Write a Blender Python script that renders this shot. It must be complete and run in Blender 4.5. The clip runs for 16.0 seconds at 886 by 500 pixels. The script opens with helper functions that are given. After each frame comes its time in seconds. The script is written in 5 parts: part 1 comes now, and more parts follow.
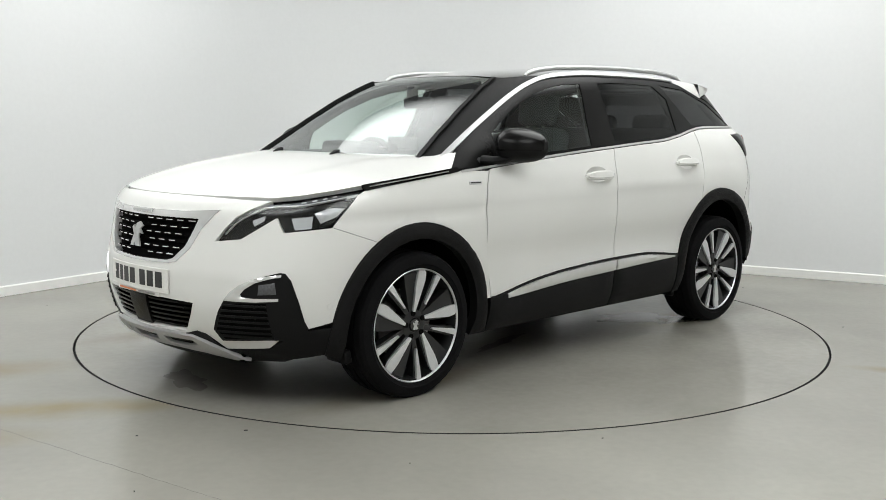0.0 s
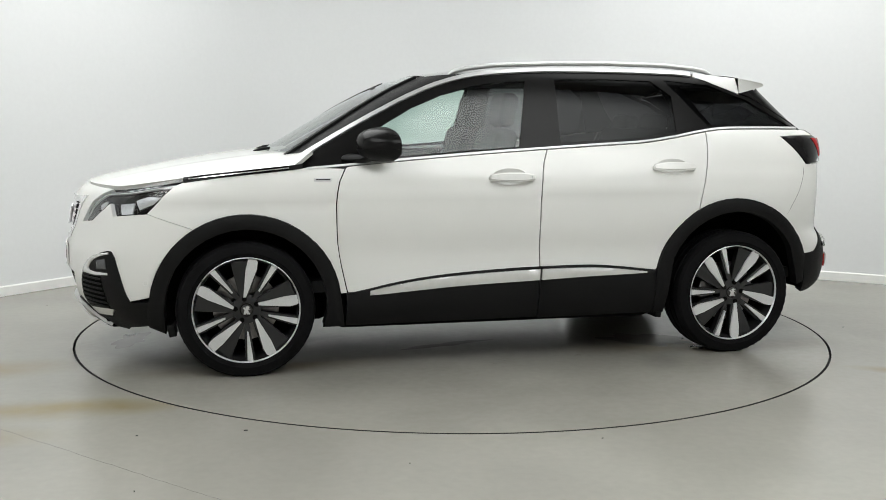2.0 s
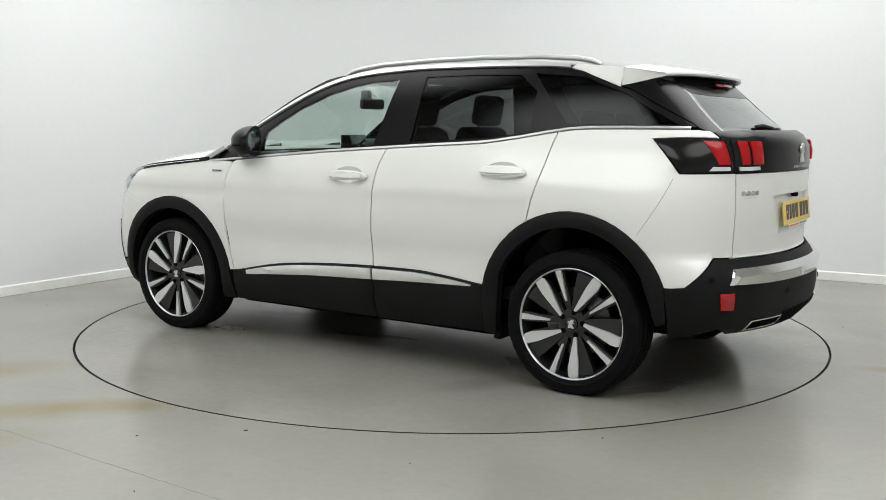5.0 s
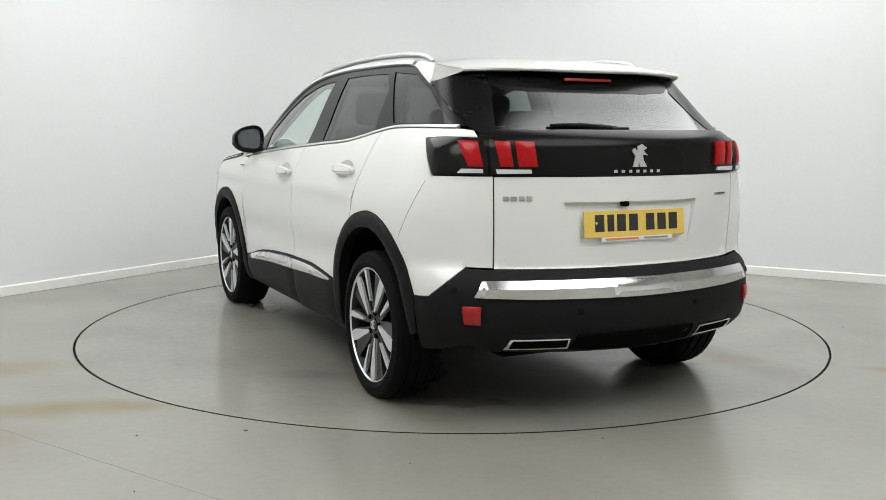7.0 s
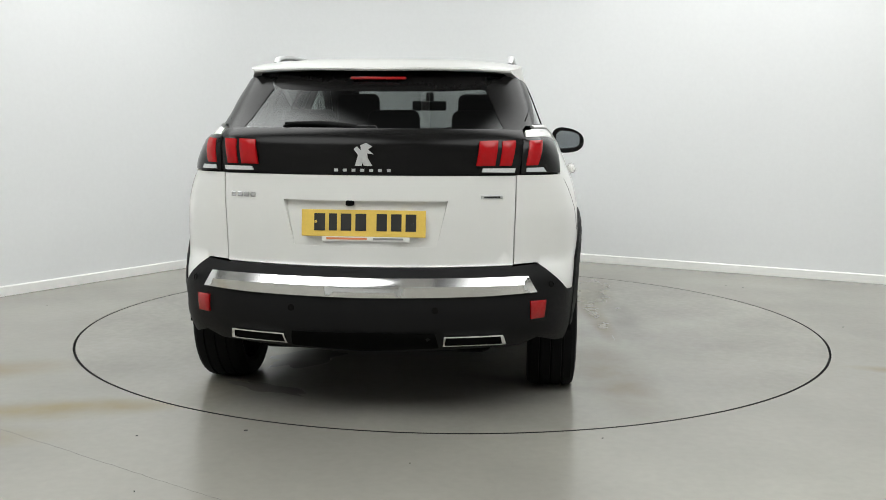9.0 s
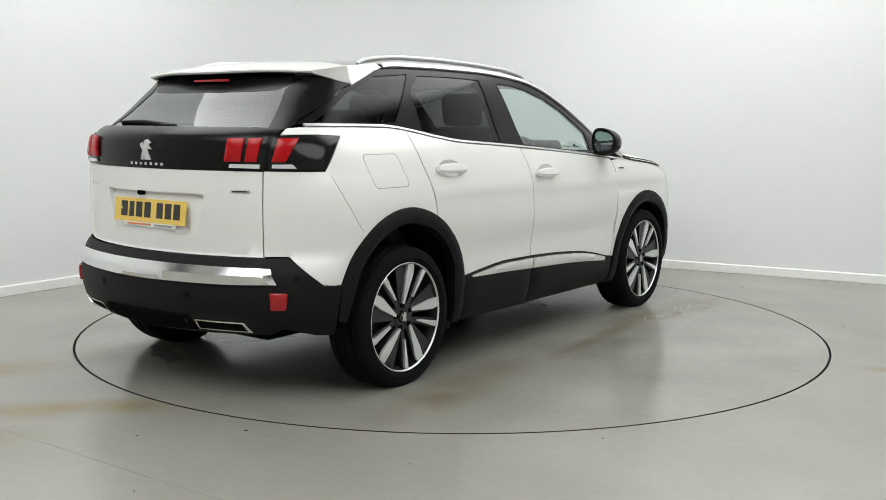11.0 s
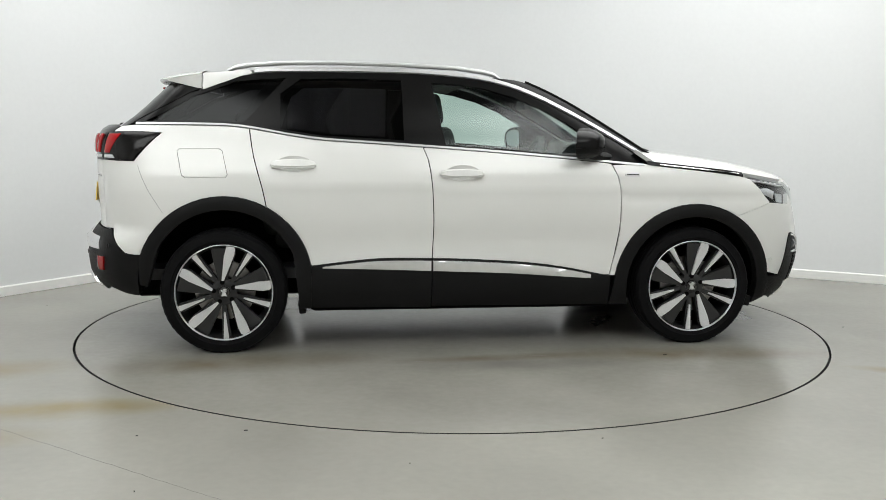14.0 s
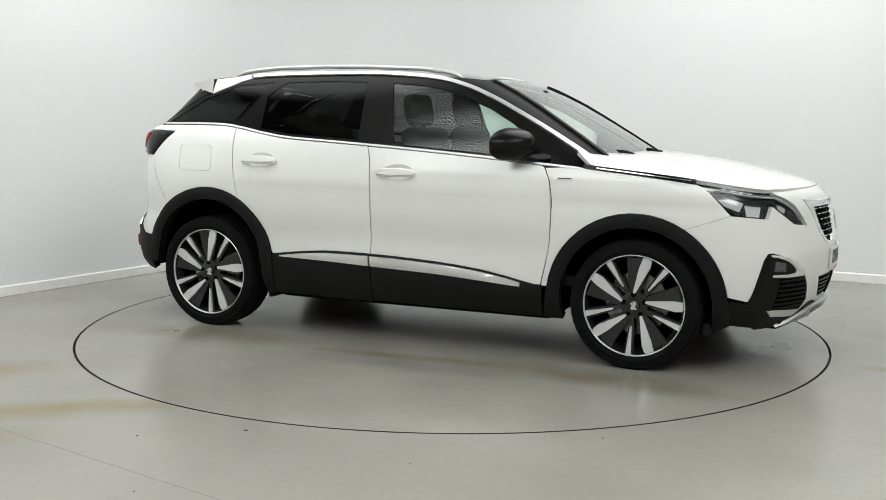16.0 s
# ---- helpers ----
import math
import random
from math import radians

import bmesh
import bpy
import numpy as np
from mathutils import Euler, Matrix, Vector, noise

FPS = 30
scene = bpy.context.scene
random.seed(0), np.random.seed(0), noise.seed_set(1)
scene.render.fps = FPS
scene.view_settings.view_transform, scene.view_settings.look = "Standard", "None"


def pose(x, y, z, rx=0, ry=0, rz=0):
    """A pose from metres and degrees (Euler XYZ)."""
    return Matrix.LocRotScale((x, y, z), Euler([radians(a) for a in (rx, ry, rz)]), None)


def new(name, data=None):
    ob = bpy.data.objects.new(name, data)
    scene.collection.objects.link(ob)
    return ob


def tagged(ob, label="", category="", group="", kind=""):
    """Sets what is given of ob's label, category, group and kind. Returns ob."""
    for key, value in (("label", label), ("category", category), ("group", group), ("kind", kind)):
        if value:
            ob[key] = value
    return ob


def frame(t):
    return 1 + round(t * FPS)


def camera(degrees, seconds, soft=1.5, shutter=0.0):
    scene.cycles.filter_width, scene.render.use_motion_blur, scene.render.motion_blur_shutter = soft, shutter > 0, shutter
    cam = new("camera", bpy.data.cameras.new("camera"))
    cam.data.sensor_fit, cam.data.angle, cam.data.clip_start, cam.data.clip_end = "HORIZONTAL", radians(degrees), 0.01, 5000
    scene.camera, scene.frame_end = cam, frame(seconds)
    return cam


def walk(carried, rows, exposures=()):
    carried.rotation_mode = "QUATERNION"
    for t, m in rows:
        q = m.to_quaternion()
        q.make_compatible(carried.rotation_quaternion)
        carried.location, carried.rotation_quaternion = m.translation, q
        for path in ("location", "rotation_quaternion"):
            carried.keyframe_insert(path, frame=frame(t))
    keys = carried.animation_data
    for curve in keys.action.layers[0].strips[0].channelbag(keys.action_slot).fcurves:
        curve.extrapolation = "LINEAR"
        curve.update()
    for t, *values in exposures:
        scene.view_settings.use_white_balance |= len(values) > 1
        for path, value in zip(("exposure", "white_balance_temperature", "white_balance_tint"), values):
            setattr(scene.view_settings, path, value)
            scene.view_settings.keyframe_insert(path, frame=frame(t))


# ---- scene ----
from mathutils import geometry

# The camera stands still before a turntable; the car turns with the table.
EYE = Vector((0.0, -6.1705, 1.2661))
YAW, PITCH, ROLL = 0.511, -7.352, 0.417
cam = camera(48.55, 16.0, soft=0.6)
CAM_POSE = Matrix.Translation(EYE) @ pose(0, 0, 0, 0, 0, YAW) @ pose(0, 0, 0, 90 + PITCH, 0, 0) @ pose(0, 0, 0, 0, 0, ROLL)
walk(cam, [(0.0, CAM_POSE), (16.0, CAM_POSE)])
scene.view_settings.exposure = 0.0

TABLE_R = 2.259
CENTRE = Vector((0.016, -0.196, 0.0))      # the table's axis, seen from the middle of the wheelbase
HEADING, RATE = 225.18, -15.521            # degrees, degrees a second
HALL_HEIGHT = 3.9

# ---- light: white ceiling panels over the table ----
world = bpy.data.worlds.new("world")
scene.world = world
world.use_nodes = True
world.node_tree.nodes["Background"].inputs[0].default_value = (0.9, 0.95, 1.0, 1)
world.node_tree.nodes["Background"].inputs[1].default_value = 0.02
# four big round-glowing diffusers under the ceiling light the table; see lamp_diffuser below
LAMPS = [(-2.5, -4.3, 4.6), (2.5, -4.3, 4.6), (-2.4, 0.55, 4.05), (2.1, 0.55, 4.05)]
LAMP_SIZE = 4.4


# ---- materials ----
def material(name, colour, rough=0.5, metal=0.0, coat=0.0, grain=0.0, grain_scale=60.0, stain=0.0, stain_scale=2.0, bump=0.0, bump_scale=400.0, spec=0.5, emit=0.0, rough_var=0.0, coat_rough=0.03):
    m = bpy.data.materials.new(name)
    m.use_nodes = True
    nt = m.node_tree
    b = nt.nodes["Principled BSDF"]
    b.inputs["Base Color"].default_value = (*colour, 1)
    b.inputs["Roughness"].default_value = rough
    b.inputs["Metallic"].default_value = metal
    b.inputs["Coat Weight"].default_value = coat
    b.inputs["Coat Roughness"].default_value = coat_rough
    b.inputs["Specular IOR Level"].default_value = spec
    if emit:
        b.inputs["Emission Color"].default_value = (*colour, 1)
        b.inputs["Emission Strength"].default_value = emit
    where = nt.nodes.new("ShaderNodeTexCoord")
    last = None
    for amount, size, detail in ((stain, stain_scale, 4), (grain, grain_scale, 3)):
        if not amount:
            continue
        tex = nt.nodes.new("ShaderNodeTexNoise")
        tex.inputs["Scale"].default_value, tex.inputs["Detail"].default_value = size, detail
        nt.links.new(where.outputs["Object"], tex.inputs["Vector"])
        span = nt.nodes.new("ShaderNodeMapRange")
        span.inputs["From Min"].default_value, span.inputs["From Max"].default_value = 0.3, 0.7
        span.inputs["To Min"].default_value, span.inputs["To Max"].default_value = 1 - amount, 1 + amount
        nt.links.new(tex.outputs["Fac"], span.inputs["Value"])
        mix = nt.nodes.new("ShaderNodeMix")
        mix.data_type, mix.blend_type = "RGBA", "MULTIPLY"
        mix.inputs["Factor"].default_value = 1
        if last:
            nt.links.new(last, mix.inputs["A"])
        else:
            mix.inputs["A"].default_value = (*colour, 1)
        nt.links.new(span.outputs["Result"], mix.inputs["B"])
        last = mix.outputs["Result"]
        if rough_var:
            rv = nt.nodes.new("ShaderNodeMapRange")
            rv.inputs["From Min"].default_value, rv.inputs["From Max"].default_value = 0.3, 0.7
            rv.inputs["To Min"].default_value, rv.inputs["To Max"].default_value = rough - rough_var, rough + rough_var
            nt.links.new(tex.outputs["Fac"], rv.inputs["Value"])
            nt.links.new(rv.outputs["Result"], b.inputs["Roughness"])
    if last:
        nt.links.new(last, b.inputs["Base Color"])
    if bump:
        tex = nt.nodes.new("ShaderNodeTexNoise")
        tex.inputs["Scale"].default_value, tex.inputs["Detail"].default_value = bump_scale, 3
        nt.links.new(where.outputs["Object"], tex.inputs["Vector"])
        bp = nt.nodes.new("ShaderNodeBump")
        bp.inputs["Strength"].default_value, bp.inputs["Distance"].default_value = bump, 0.002
        nt.links.new(tex.outputs["Fac"], bp.inputs["Height"])
        nt.links.new(bp.outputs["Normal"], b.inputs["Normal"])
    return m


def glass_material(name, tint, gloss=0.08, rise=4.0):
    """A thin pane: it lets tinted light straight through and mirrors more at glancing angles, the same from both sides."""
    m = bpy.data.materials.new(name)
    m.use_nodes = True
    nt = m.node_tree
    nt.nodes.remove(nt.nodes["Principled BSDF"])
    clear, shine, mix, facing, power, span = (nt.nodes.new(n) for n in ("ShaderNodeBsdfTransparent", "ShaderNodeBsdfGlossy", "ShaderNodeMixShader", "ShaderNodeLayerWeight", "ShaderNodeMath", "ShaderNodeMapRange"))
    clear.inputs["Color"].default_value = (*tint, 1)
    shine.inputs["Roughness"].default_value = 0.015
    shine.inputs["Color"].default_value = (0.95, 0.97, 0.97, 1)
    facing.inputs["Blend"].default_value = 0.5
    power.operation = "POWER"
    power.inputs[1].default_value = rise
    span.inputs["To Min"].default_value, span.inputs["To Max"].default_value = gloss, 1.0
    nt.links.new(facing.outputs["Facing"], power.inputs[0])
    nt.links.new(power.outputs["Value"], span.inputs["Value"])
    nt.links.new(span.outputs["Result"], mix.inputs[0])
    nt.links.new(clear.outputs[0], mix.inputs[1])
    nt.links.new(shine.outputs[0], mix.inputs[2])
    nt.links.new(mix.outputs[0], nt.nodes["Material Output"].inputs["Surface"])
    return m


PAINT = material("pearl_white_paint", (0.735, 0.735, 0.712), 0.36, coat=0.7, grain=0.012, grain_scale=900, stain=0.012, stain_scale=3, coat_rough=0.02)
PLASTIC = material("black_textured_plastic", (0.006, 0.006, 0.0063), 0.55, grain=0.15, grain_scale=300, stain=0.12, stain_scale=5, bump=0.35, bump_scale=900, spec=0.16)
DARK = material("underbody_black", (0.003, 0.003, 0.003), 0.9, grain=0.2, grain_scale=40, spec=0.05)
GLOSS_BLACK = material("gloss_black", (0.012, 0.011, 0.011), 0.08, coat=1.0, grain=0.05, grain_scale=80)
CHROME = material("chrome", (0.80, 0.80, 0.80), 0.14, metal=1.0, grain=0.03, grain_scale=30)
SATIN = material("satin_aluminium", (0.58, 0.585, 0.585), 0.38, metal=0.6, grain=0.03, grain_scale=60)
BRIGHT = material("bright_trim", (0.82, 0.82, 0.82), 0.16, metal=0.65, grain=0.03, grain_scale=30)
SILVER = material("silver_skid_paint", (0.50, 0.50, 0.50), 0.36, metal=0.6, grain=0.04, grain_scale=200)
RUBBER = material("tyre_rubber", (0.0045, 0.0045, 0.005), 0.75, grain=0.18, grain_scale=120, stain=0.2, stain_scale=6, bump=0.3, bump_scale=250, spec=0.10)
ALLOY = material("machined_alloy", (0.74, 0.75, 0.76), 0.34, metal=0.6, grain=0.04, grain_scale=150)
GREY_ALLOY = material("dark_grey_alloy", (0.009, 0.0092, 0.010), 0.4, metal=0.0, coat=0.15, grain=0.05, grain_scale=120)
HUB_GREY = material("hub_grey", (0.012, 0.0122, 0.013), 0.4, metal=0.0, grain=0.05, grain_scale=120)
STEEL = material("brake_steel", (0.30, 0.29, 0.28), 0.38, metal=0.9, grain=0.12, grain_scale=50)
RED_LENS = material("red_lamp_lens", (0.36, 0.004, 0.006), 0.25, coat=0.15, spec=0.25, grain=0.05, grain_scale=90)
RED_DARK = material("dark_red_reflector", (0.30, 0.005, 0.006), 0.25, coat=0.3, grain=0.12, grain_scale=150)
SMOKE = material("smoked_lamp_lens", (0.010, 0.0095, 0.0095), 0.12, spec=0.2, grain=0.06, grain_scale=90)
LAMP_GREY = material("lamp_reflector", (0.68, 0.69, 0.71), 0.2, metal=0.35, grain=0.05, grain_scale=60)
LAMP_BAND = material("grey_lamp_band", (0.09, 0.092, 0.098), 0.25, metal=0.2, grain=0.15, grain_scale=120)
LAMP_WHITE = material("clear_lamp_lens", (0.62, 0.62, 0.62), 0.12, coat=1.0, grain=0.1, grain_scale=150)
YELLOW = material("yellow_plate", (0.72, 0.50, 0.10), 0.35, grain=0.03, grain_scale=120, stain=0.05, stain_scale=12)
WHITE = material("white_plate", (0.74, 0.74, 0.71), 0.35, grain=0.03, grain_scale=120)
INK = material("black_characters", (0.02, 0.02, 0.02), 0.4)
ORANGE_INK = material("orange_print", (0.65, 0.22, 0.08), 0.4)
GREY_INK = material("grey_print", (0.25, 0.25, 0.25), 0.4)
GLASS = glass_material("clear_green_glass", (0.74, 0.85, 0.81), 0.04, 3.2)
WINDSCREEN = glass_material("windscreen_glass", (0.82, 0.88, 0.85), 0.03, 3.6)
PRIVACY = glass_material("dark_privacy_glass", (0.10, 0.10, 0.105), 0.015, 4.6)
REAR_GLASS = glass_material("tinted_rear_glass", (0.25, 0.26, 0.265), 0.03)
CLEAR = glass_material("clear_lens", (0.92, 0.93, 0.94), 0.03)
MIRROR = material("mirror_glass", (0.45, 0.48, 0.50), 0.02, metal=1.0)
LAMP_DIFFUSERS = {}


def lamp_diffuser(power):
    """A lit diffuser, brightest over its lamp and falling off at its rim."""
    if power in LAMP_DIFFUSERS:
        return LAMP_DIFFUSERS[power]
    m = bpy.data.materials.new("lit_diffuser")
    m.use_nodes = True
    nt = m.node_tree
    nt.nodes.remove(nt.nodes["Principled BSDF"])
    where, length, fall, times, glow = (nt.nodes.new(n) for n in ("ShaderNodeTexCoord", "ShaderNodeVectorMath", "ShaderNodeMapRange", "ShaderNodeMath", "ShaderNodeEmission"))
    length.operation, times.operation = "LENGTH", "MULTIPLY"
    fall.interpolation_type = "SMOOTHSTEP"
    for k, v in (("From Min", 1.5), ("From Max", LAMP_SIZE / 2 + 0.1), ("To Min", 1.0), ("To Max", 0.02)):
        fall.inputs[k].default_value = v
    times.inputs[1].default_value = power
    glow.inputs["Color"].default_value = (0.985, 1.0, 0.982, 1)
    nt.links.new(where.outputs["Object"], length.inputs[0])
    nt.links.new(length.outputs["Value"], fall.inputs["Value"])
    nt.links.new(fall.outputs["Result"], times.inputs[0])
    nt.links.new(times.outputs["Value"], glow.inputs["Strength"])
    nt.links.new(glow.outputs[0], nt.nodes["Material Output"].inputs["Surface"])
    LAMP_DIFFUSERS[power] = m
    return m


FABRIC = material("dark_seat_fabric", (0.035, 0.035, 0.037), 0.85, grain=0.2, grain_scale=150, bump=0.4, bump_scale=500)
TRIM = material("cabin_trim", (0.03, 0.031, 0.033), 0.6, grain=0.1, grain_scale=120, bump=0.2)
HEADLINER = material("grey_headliner", (0.11, 0.11, 0.115), 0.9, grain=0.06, grain_scale=200)
FLOOR = material("grey_floor_paint", (0.250, 0.243, 0.214), 0.24, stain=0.11, stain_scale=0.9, grain=0.028, grain_scale=24)
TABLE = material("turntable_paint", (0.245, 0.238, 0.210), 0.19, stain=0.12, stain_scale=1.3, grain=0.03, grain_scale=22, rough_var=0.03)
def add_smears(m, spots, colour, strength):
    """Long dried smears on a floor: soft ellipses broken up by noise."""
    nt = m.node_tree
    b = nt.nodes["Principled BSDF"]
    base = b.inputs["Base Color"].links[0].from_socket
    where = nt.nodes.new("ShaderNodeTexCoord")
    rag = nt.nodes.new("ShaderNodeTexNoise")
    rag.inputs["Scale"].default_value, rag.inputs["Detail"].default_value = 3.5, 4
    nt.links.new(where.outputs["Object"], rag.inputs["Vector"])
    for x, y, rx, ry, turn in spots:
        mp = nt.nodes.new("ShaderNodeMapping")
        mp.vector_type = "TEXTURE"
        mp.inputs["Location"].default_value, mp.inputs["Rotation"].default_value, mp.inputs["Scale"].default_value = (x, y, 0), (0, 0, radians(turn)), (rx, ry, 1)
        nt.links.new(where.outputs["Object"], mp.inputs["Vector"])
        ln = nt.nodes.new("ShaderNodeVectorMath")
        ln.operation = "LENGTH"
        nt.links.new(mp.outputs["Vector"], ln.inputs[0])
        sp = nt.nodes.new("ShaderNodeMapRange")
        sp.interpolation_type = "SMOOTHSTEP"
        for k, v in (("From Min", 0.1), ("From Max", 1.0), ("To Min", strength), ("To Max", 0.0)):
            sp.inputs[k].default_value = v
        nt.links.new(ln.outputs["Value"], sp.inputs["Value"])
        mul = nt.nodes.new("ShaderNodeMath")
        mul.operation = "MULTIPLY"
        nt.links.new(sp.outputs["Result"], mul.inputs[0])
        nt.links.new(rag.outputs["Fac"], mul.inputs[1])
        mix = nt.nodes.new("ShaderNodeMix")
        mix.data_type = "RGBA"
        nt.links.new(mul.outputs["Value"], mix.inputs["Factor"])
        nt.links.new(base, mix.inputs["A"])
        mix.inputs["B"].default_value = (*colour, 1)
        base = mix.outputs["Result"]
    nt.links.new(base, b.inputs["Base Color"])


add_smears(FLOOR, [(-1.75, -1.98, 0.75, 0.22, 12), (-2.6, -1.4, 0.9, 0.3, 20), (-2.3, -2.45, 0.9, 0.25, 10), (2.5, -1.2, 0.5, 0.12, -20)], (0.20, 0.165, 0.085), 1.7)
add_smears(TABLE, [(1.05, 0.35, 0.35, 0.10, 20), (-0.9, 1.2, 0.30, 0.16, 50), (0.3, -1.1, 0.8, 0.18, 0), (-1.4, -0.5, 0.5, 0.12, 70)], (0.10, 0.098, 0.088), 0.7)
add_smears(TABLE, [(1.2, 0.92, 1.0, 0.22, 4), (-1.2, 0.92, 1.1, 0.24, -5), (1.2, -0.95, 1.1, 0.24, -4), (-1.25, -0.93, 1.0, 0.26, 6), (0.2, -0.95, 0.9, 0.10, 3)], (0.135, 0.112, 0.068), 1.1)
CRACK = material("crack_grey", (0.11, 0.106, 0.092), 0.7, grain=0.3, grain_scale=30)
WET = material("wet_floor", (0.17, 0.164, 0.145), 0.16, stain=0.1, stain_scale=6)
WALL = material("white_wall_paint", (0.728, 0.738, 0.742), 0.6, stain=0.012, stain_scale=0.6, grain=0.01, grain_scale=30, bump=0.05, bump_scale=200)
SKIRTING = material("white_skirting_paint", (0.82, 0.82, 0.80), 0.4, grain=0.02, grain_scale=20)
# pale tone chosen so the unseen walls throw light back on the car
BOUNCE_WALL = material("pale_bounce_wall", (0.68, 0.68, 0.67), 0.7, stain=0.05, stain_scale=0.7, grain=0.02, grain_scale=20)
MATT_BLACK = material("satin_black", (0.007, 0.0068, 0.0068), 0.22, grain=0.08, grain_scale=80, spec=0.14)
CEILING = material("white_ceiling", (0.72, 0.72, 0.71), 0.8, grain=0.02, grain_scale=8)
GAP = material("gap_black", (0.01, 0.01, 0.01), 0.9, grain=0.2, grain_scale=30)


# ---- building helpers ----
def mesh_of(name, verts, faces, mat, smooth=True, sharp=35):
    me = bpy.data.meshes.new(name)
    me.from_pydata([tuple(v) for v in verts], [], faces)
    me.materials.append(mat)
    if smooth:
        me.shade_smooth()
        me.set_sharp_from_angle(angle=radians(sharp))
    me.update()
    return me


def part(name, me, parent, label="", at=None):
    ob = new(name, me)
    ob.parent = parent
    if at is not None:
        ob.matrix_basis = at
    if label:
        tagged(ob, label)
    return ob


def bm_mesh(name, bm, mat, smooth=True, sharp=35):
    bmesh.ops.recalc_face_normals(bm, faces=bm.faces)
    me = bpy.data.meshes.new(name)
    bm.to_mesh(me)
    bm.free()
    me.materials.append(mat)
    if smooth:
        me.shade_smooth()
        me.set_sharp_from_angle(angle=radians(sharp))
    return me


def box_mesh(name, size, mat, bevel=0.0, segments=2, centre=(0, 0, 0)):
    bm = bmesh.new()
    bmesh.ops.create_cube(bm, size=1, matrix=Matrix.Translation(centre) @ Matrix.Diagonal((*size, 1)))
    if bevel:
        bmesh.ops.bevel(bm, geom=bm.edges[:], offset=bevel, segments=segments, affect="EDGES", profile=0.5)
    return bm_mesh(name, bm, mat)


def lathe(name, profile, mat, n=72, closed=False, sharp=30):
    """profile: (y along the axle, radius) turned round the y axis."""
    verts, faces = [], []
    for i in range(n):
        a = 2 * math.pi * i / n
        verts += [(r * math.cos(a), y, r * math.sin(a)) for y, r in profile]
    k = len(profile)
    for i in range(n):
        for j in range(k - 1 + closed):
            a, b = i * k + j, i * k + (j + 1) % k
            c, d = (i + 1) % n * k + (j + 1) % k, (i + 1) % n * k + j
            faces.append((a, b, c, d))
    return mesh_of(name, verts, faces, mat, True, sharp)


def tube(name, pts, radius, mat, n=10, flat=1.0):
    """A round bar along points; flat squashes it in height."""
    verts, faces = [], []
    P = [Vector(p) for p in pts]
    for i, p in enumerate(P):
        d = (P[min(i + 1, len(P) - 1)] - P[max(i - 1, 0)]).normalized()
        s = d.cross(Vector((0, 0, 1))).normalized()
        t = s.cross(d)
        r = radius[i] if hasattr(radius, "__len__") else radius
        verts += [p + s * r * math.cos(2 * math.pi * k / n) + t * r * flat * math.sin(2 * math.pi * k / n) for k in range(n)]
    for i in range(len(P) - 1):
        for k in range(n):
            faces.append((i * n + k, i * n + (k + 1) % n, (i + 1) * n + (k + 1) % n, (i + 1) * n + k))
    faces += [tuple(range(n))[::-1], tuple(range((len(P) - 1) * n, len(P) * n))]
    return mesh_of(name, verts, faces, mat, True, 50)


# ---- surfaces of the car's body ----
def curve(*pts):
    """A smooth function through (x, y) pairs, flat outside them."""
    xs, ys = np.array(pts, float).T
    d = np.diff(ys) / np.diff(xs)
    m = np.concatenate([[d[0]], np.where(d[1:] * d[:-1] > 0, 2 * d[1:] * d[:-1] / (d[1:] + d[:-1] + 1e-12 * np.sign(d[1:])), 0), [d[-1]]])

    def f(x):
        x = np.clip(np.asarray(x, float), xs[0], xs[-1])
        i = np.clip(np.searchsorted(xs, x) - 1, 0, len(xs) - 2)
        h = xs[i + 1] - xs[i]
        s = (x - xs[i]) / h
        return ((1 + 2 * s) * (1 - s) ** 2 * ys[i] + s * (1 - s) ** 2 * h * m[i] + s * s * (3 - 2 * s) * ys[i + 1] + s * s * (s - 1) * h * m[i + 1])
    return f


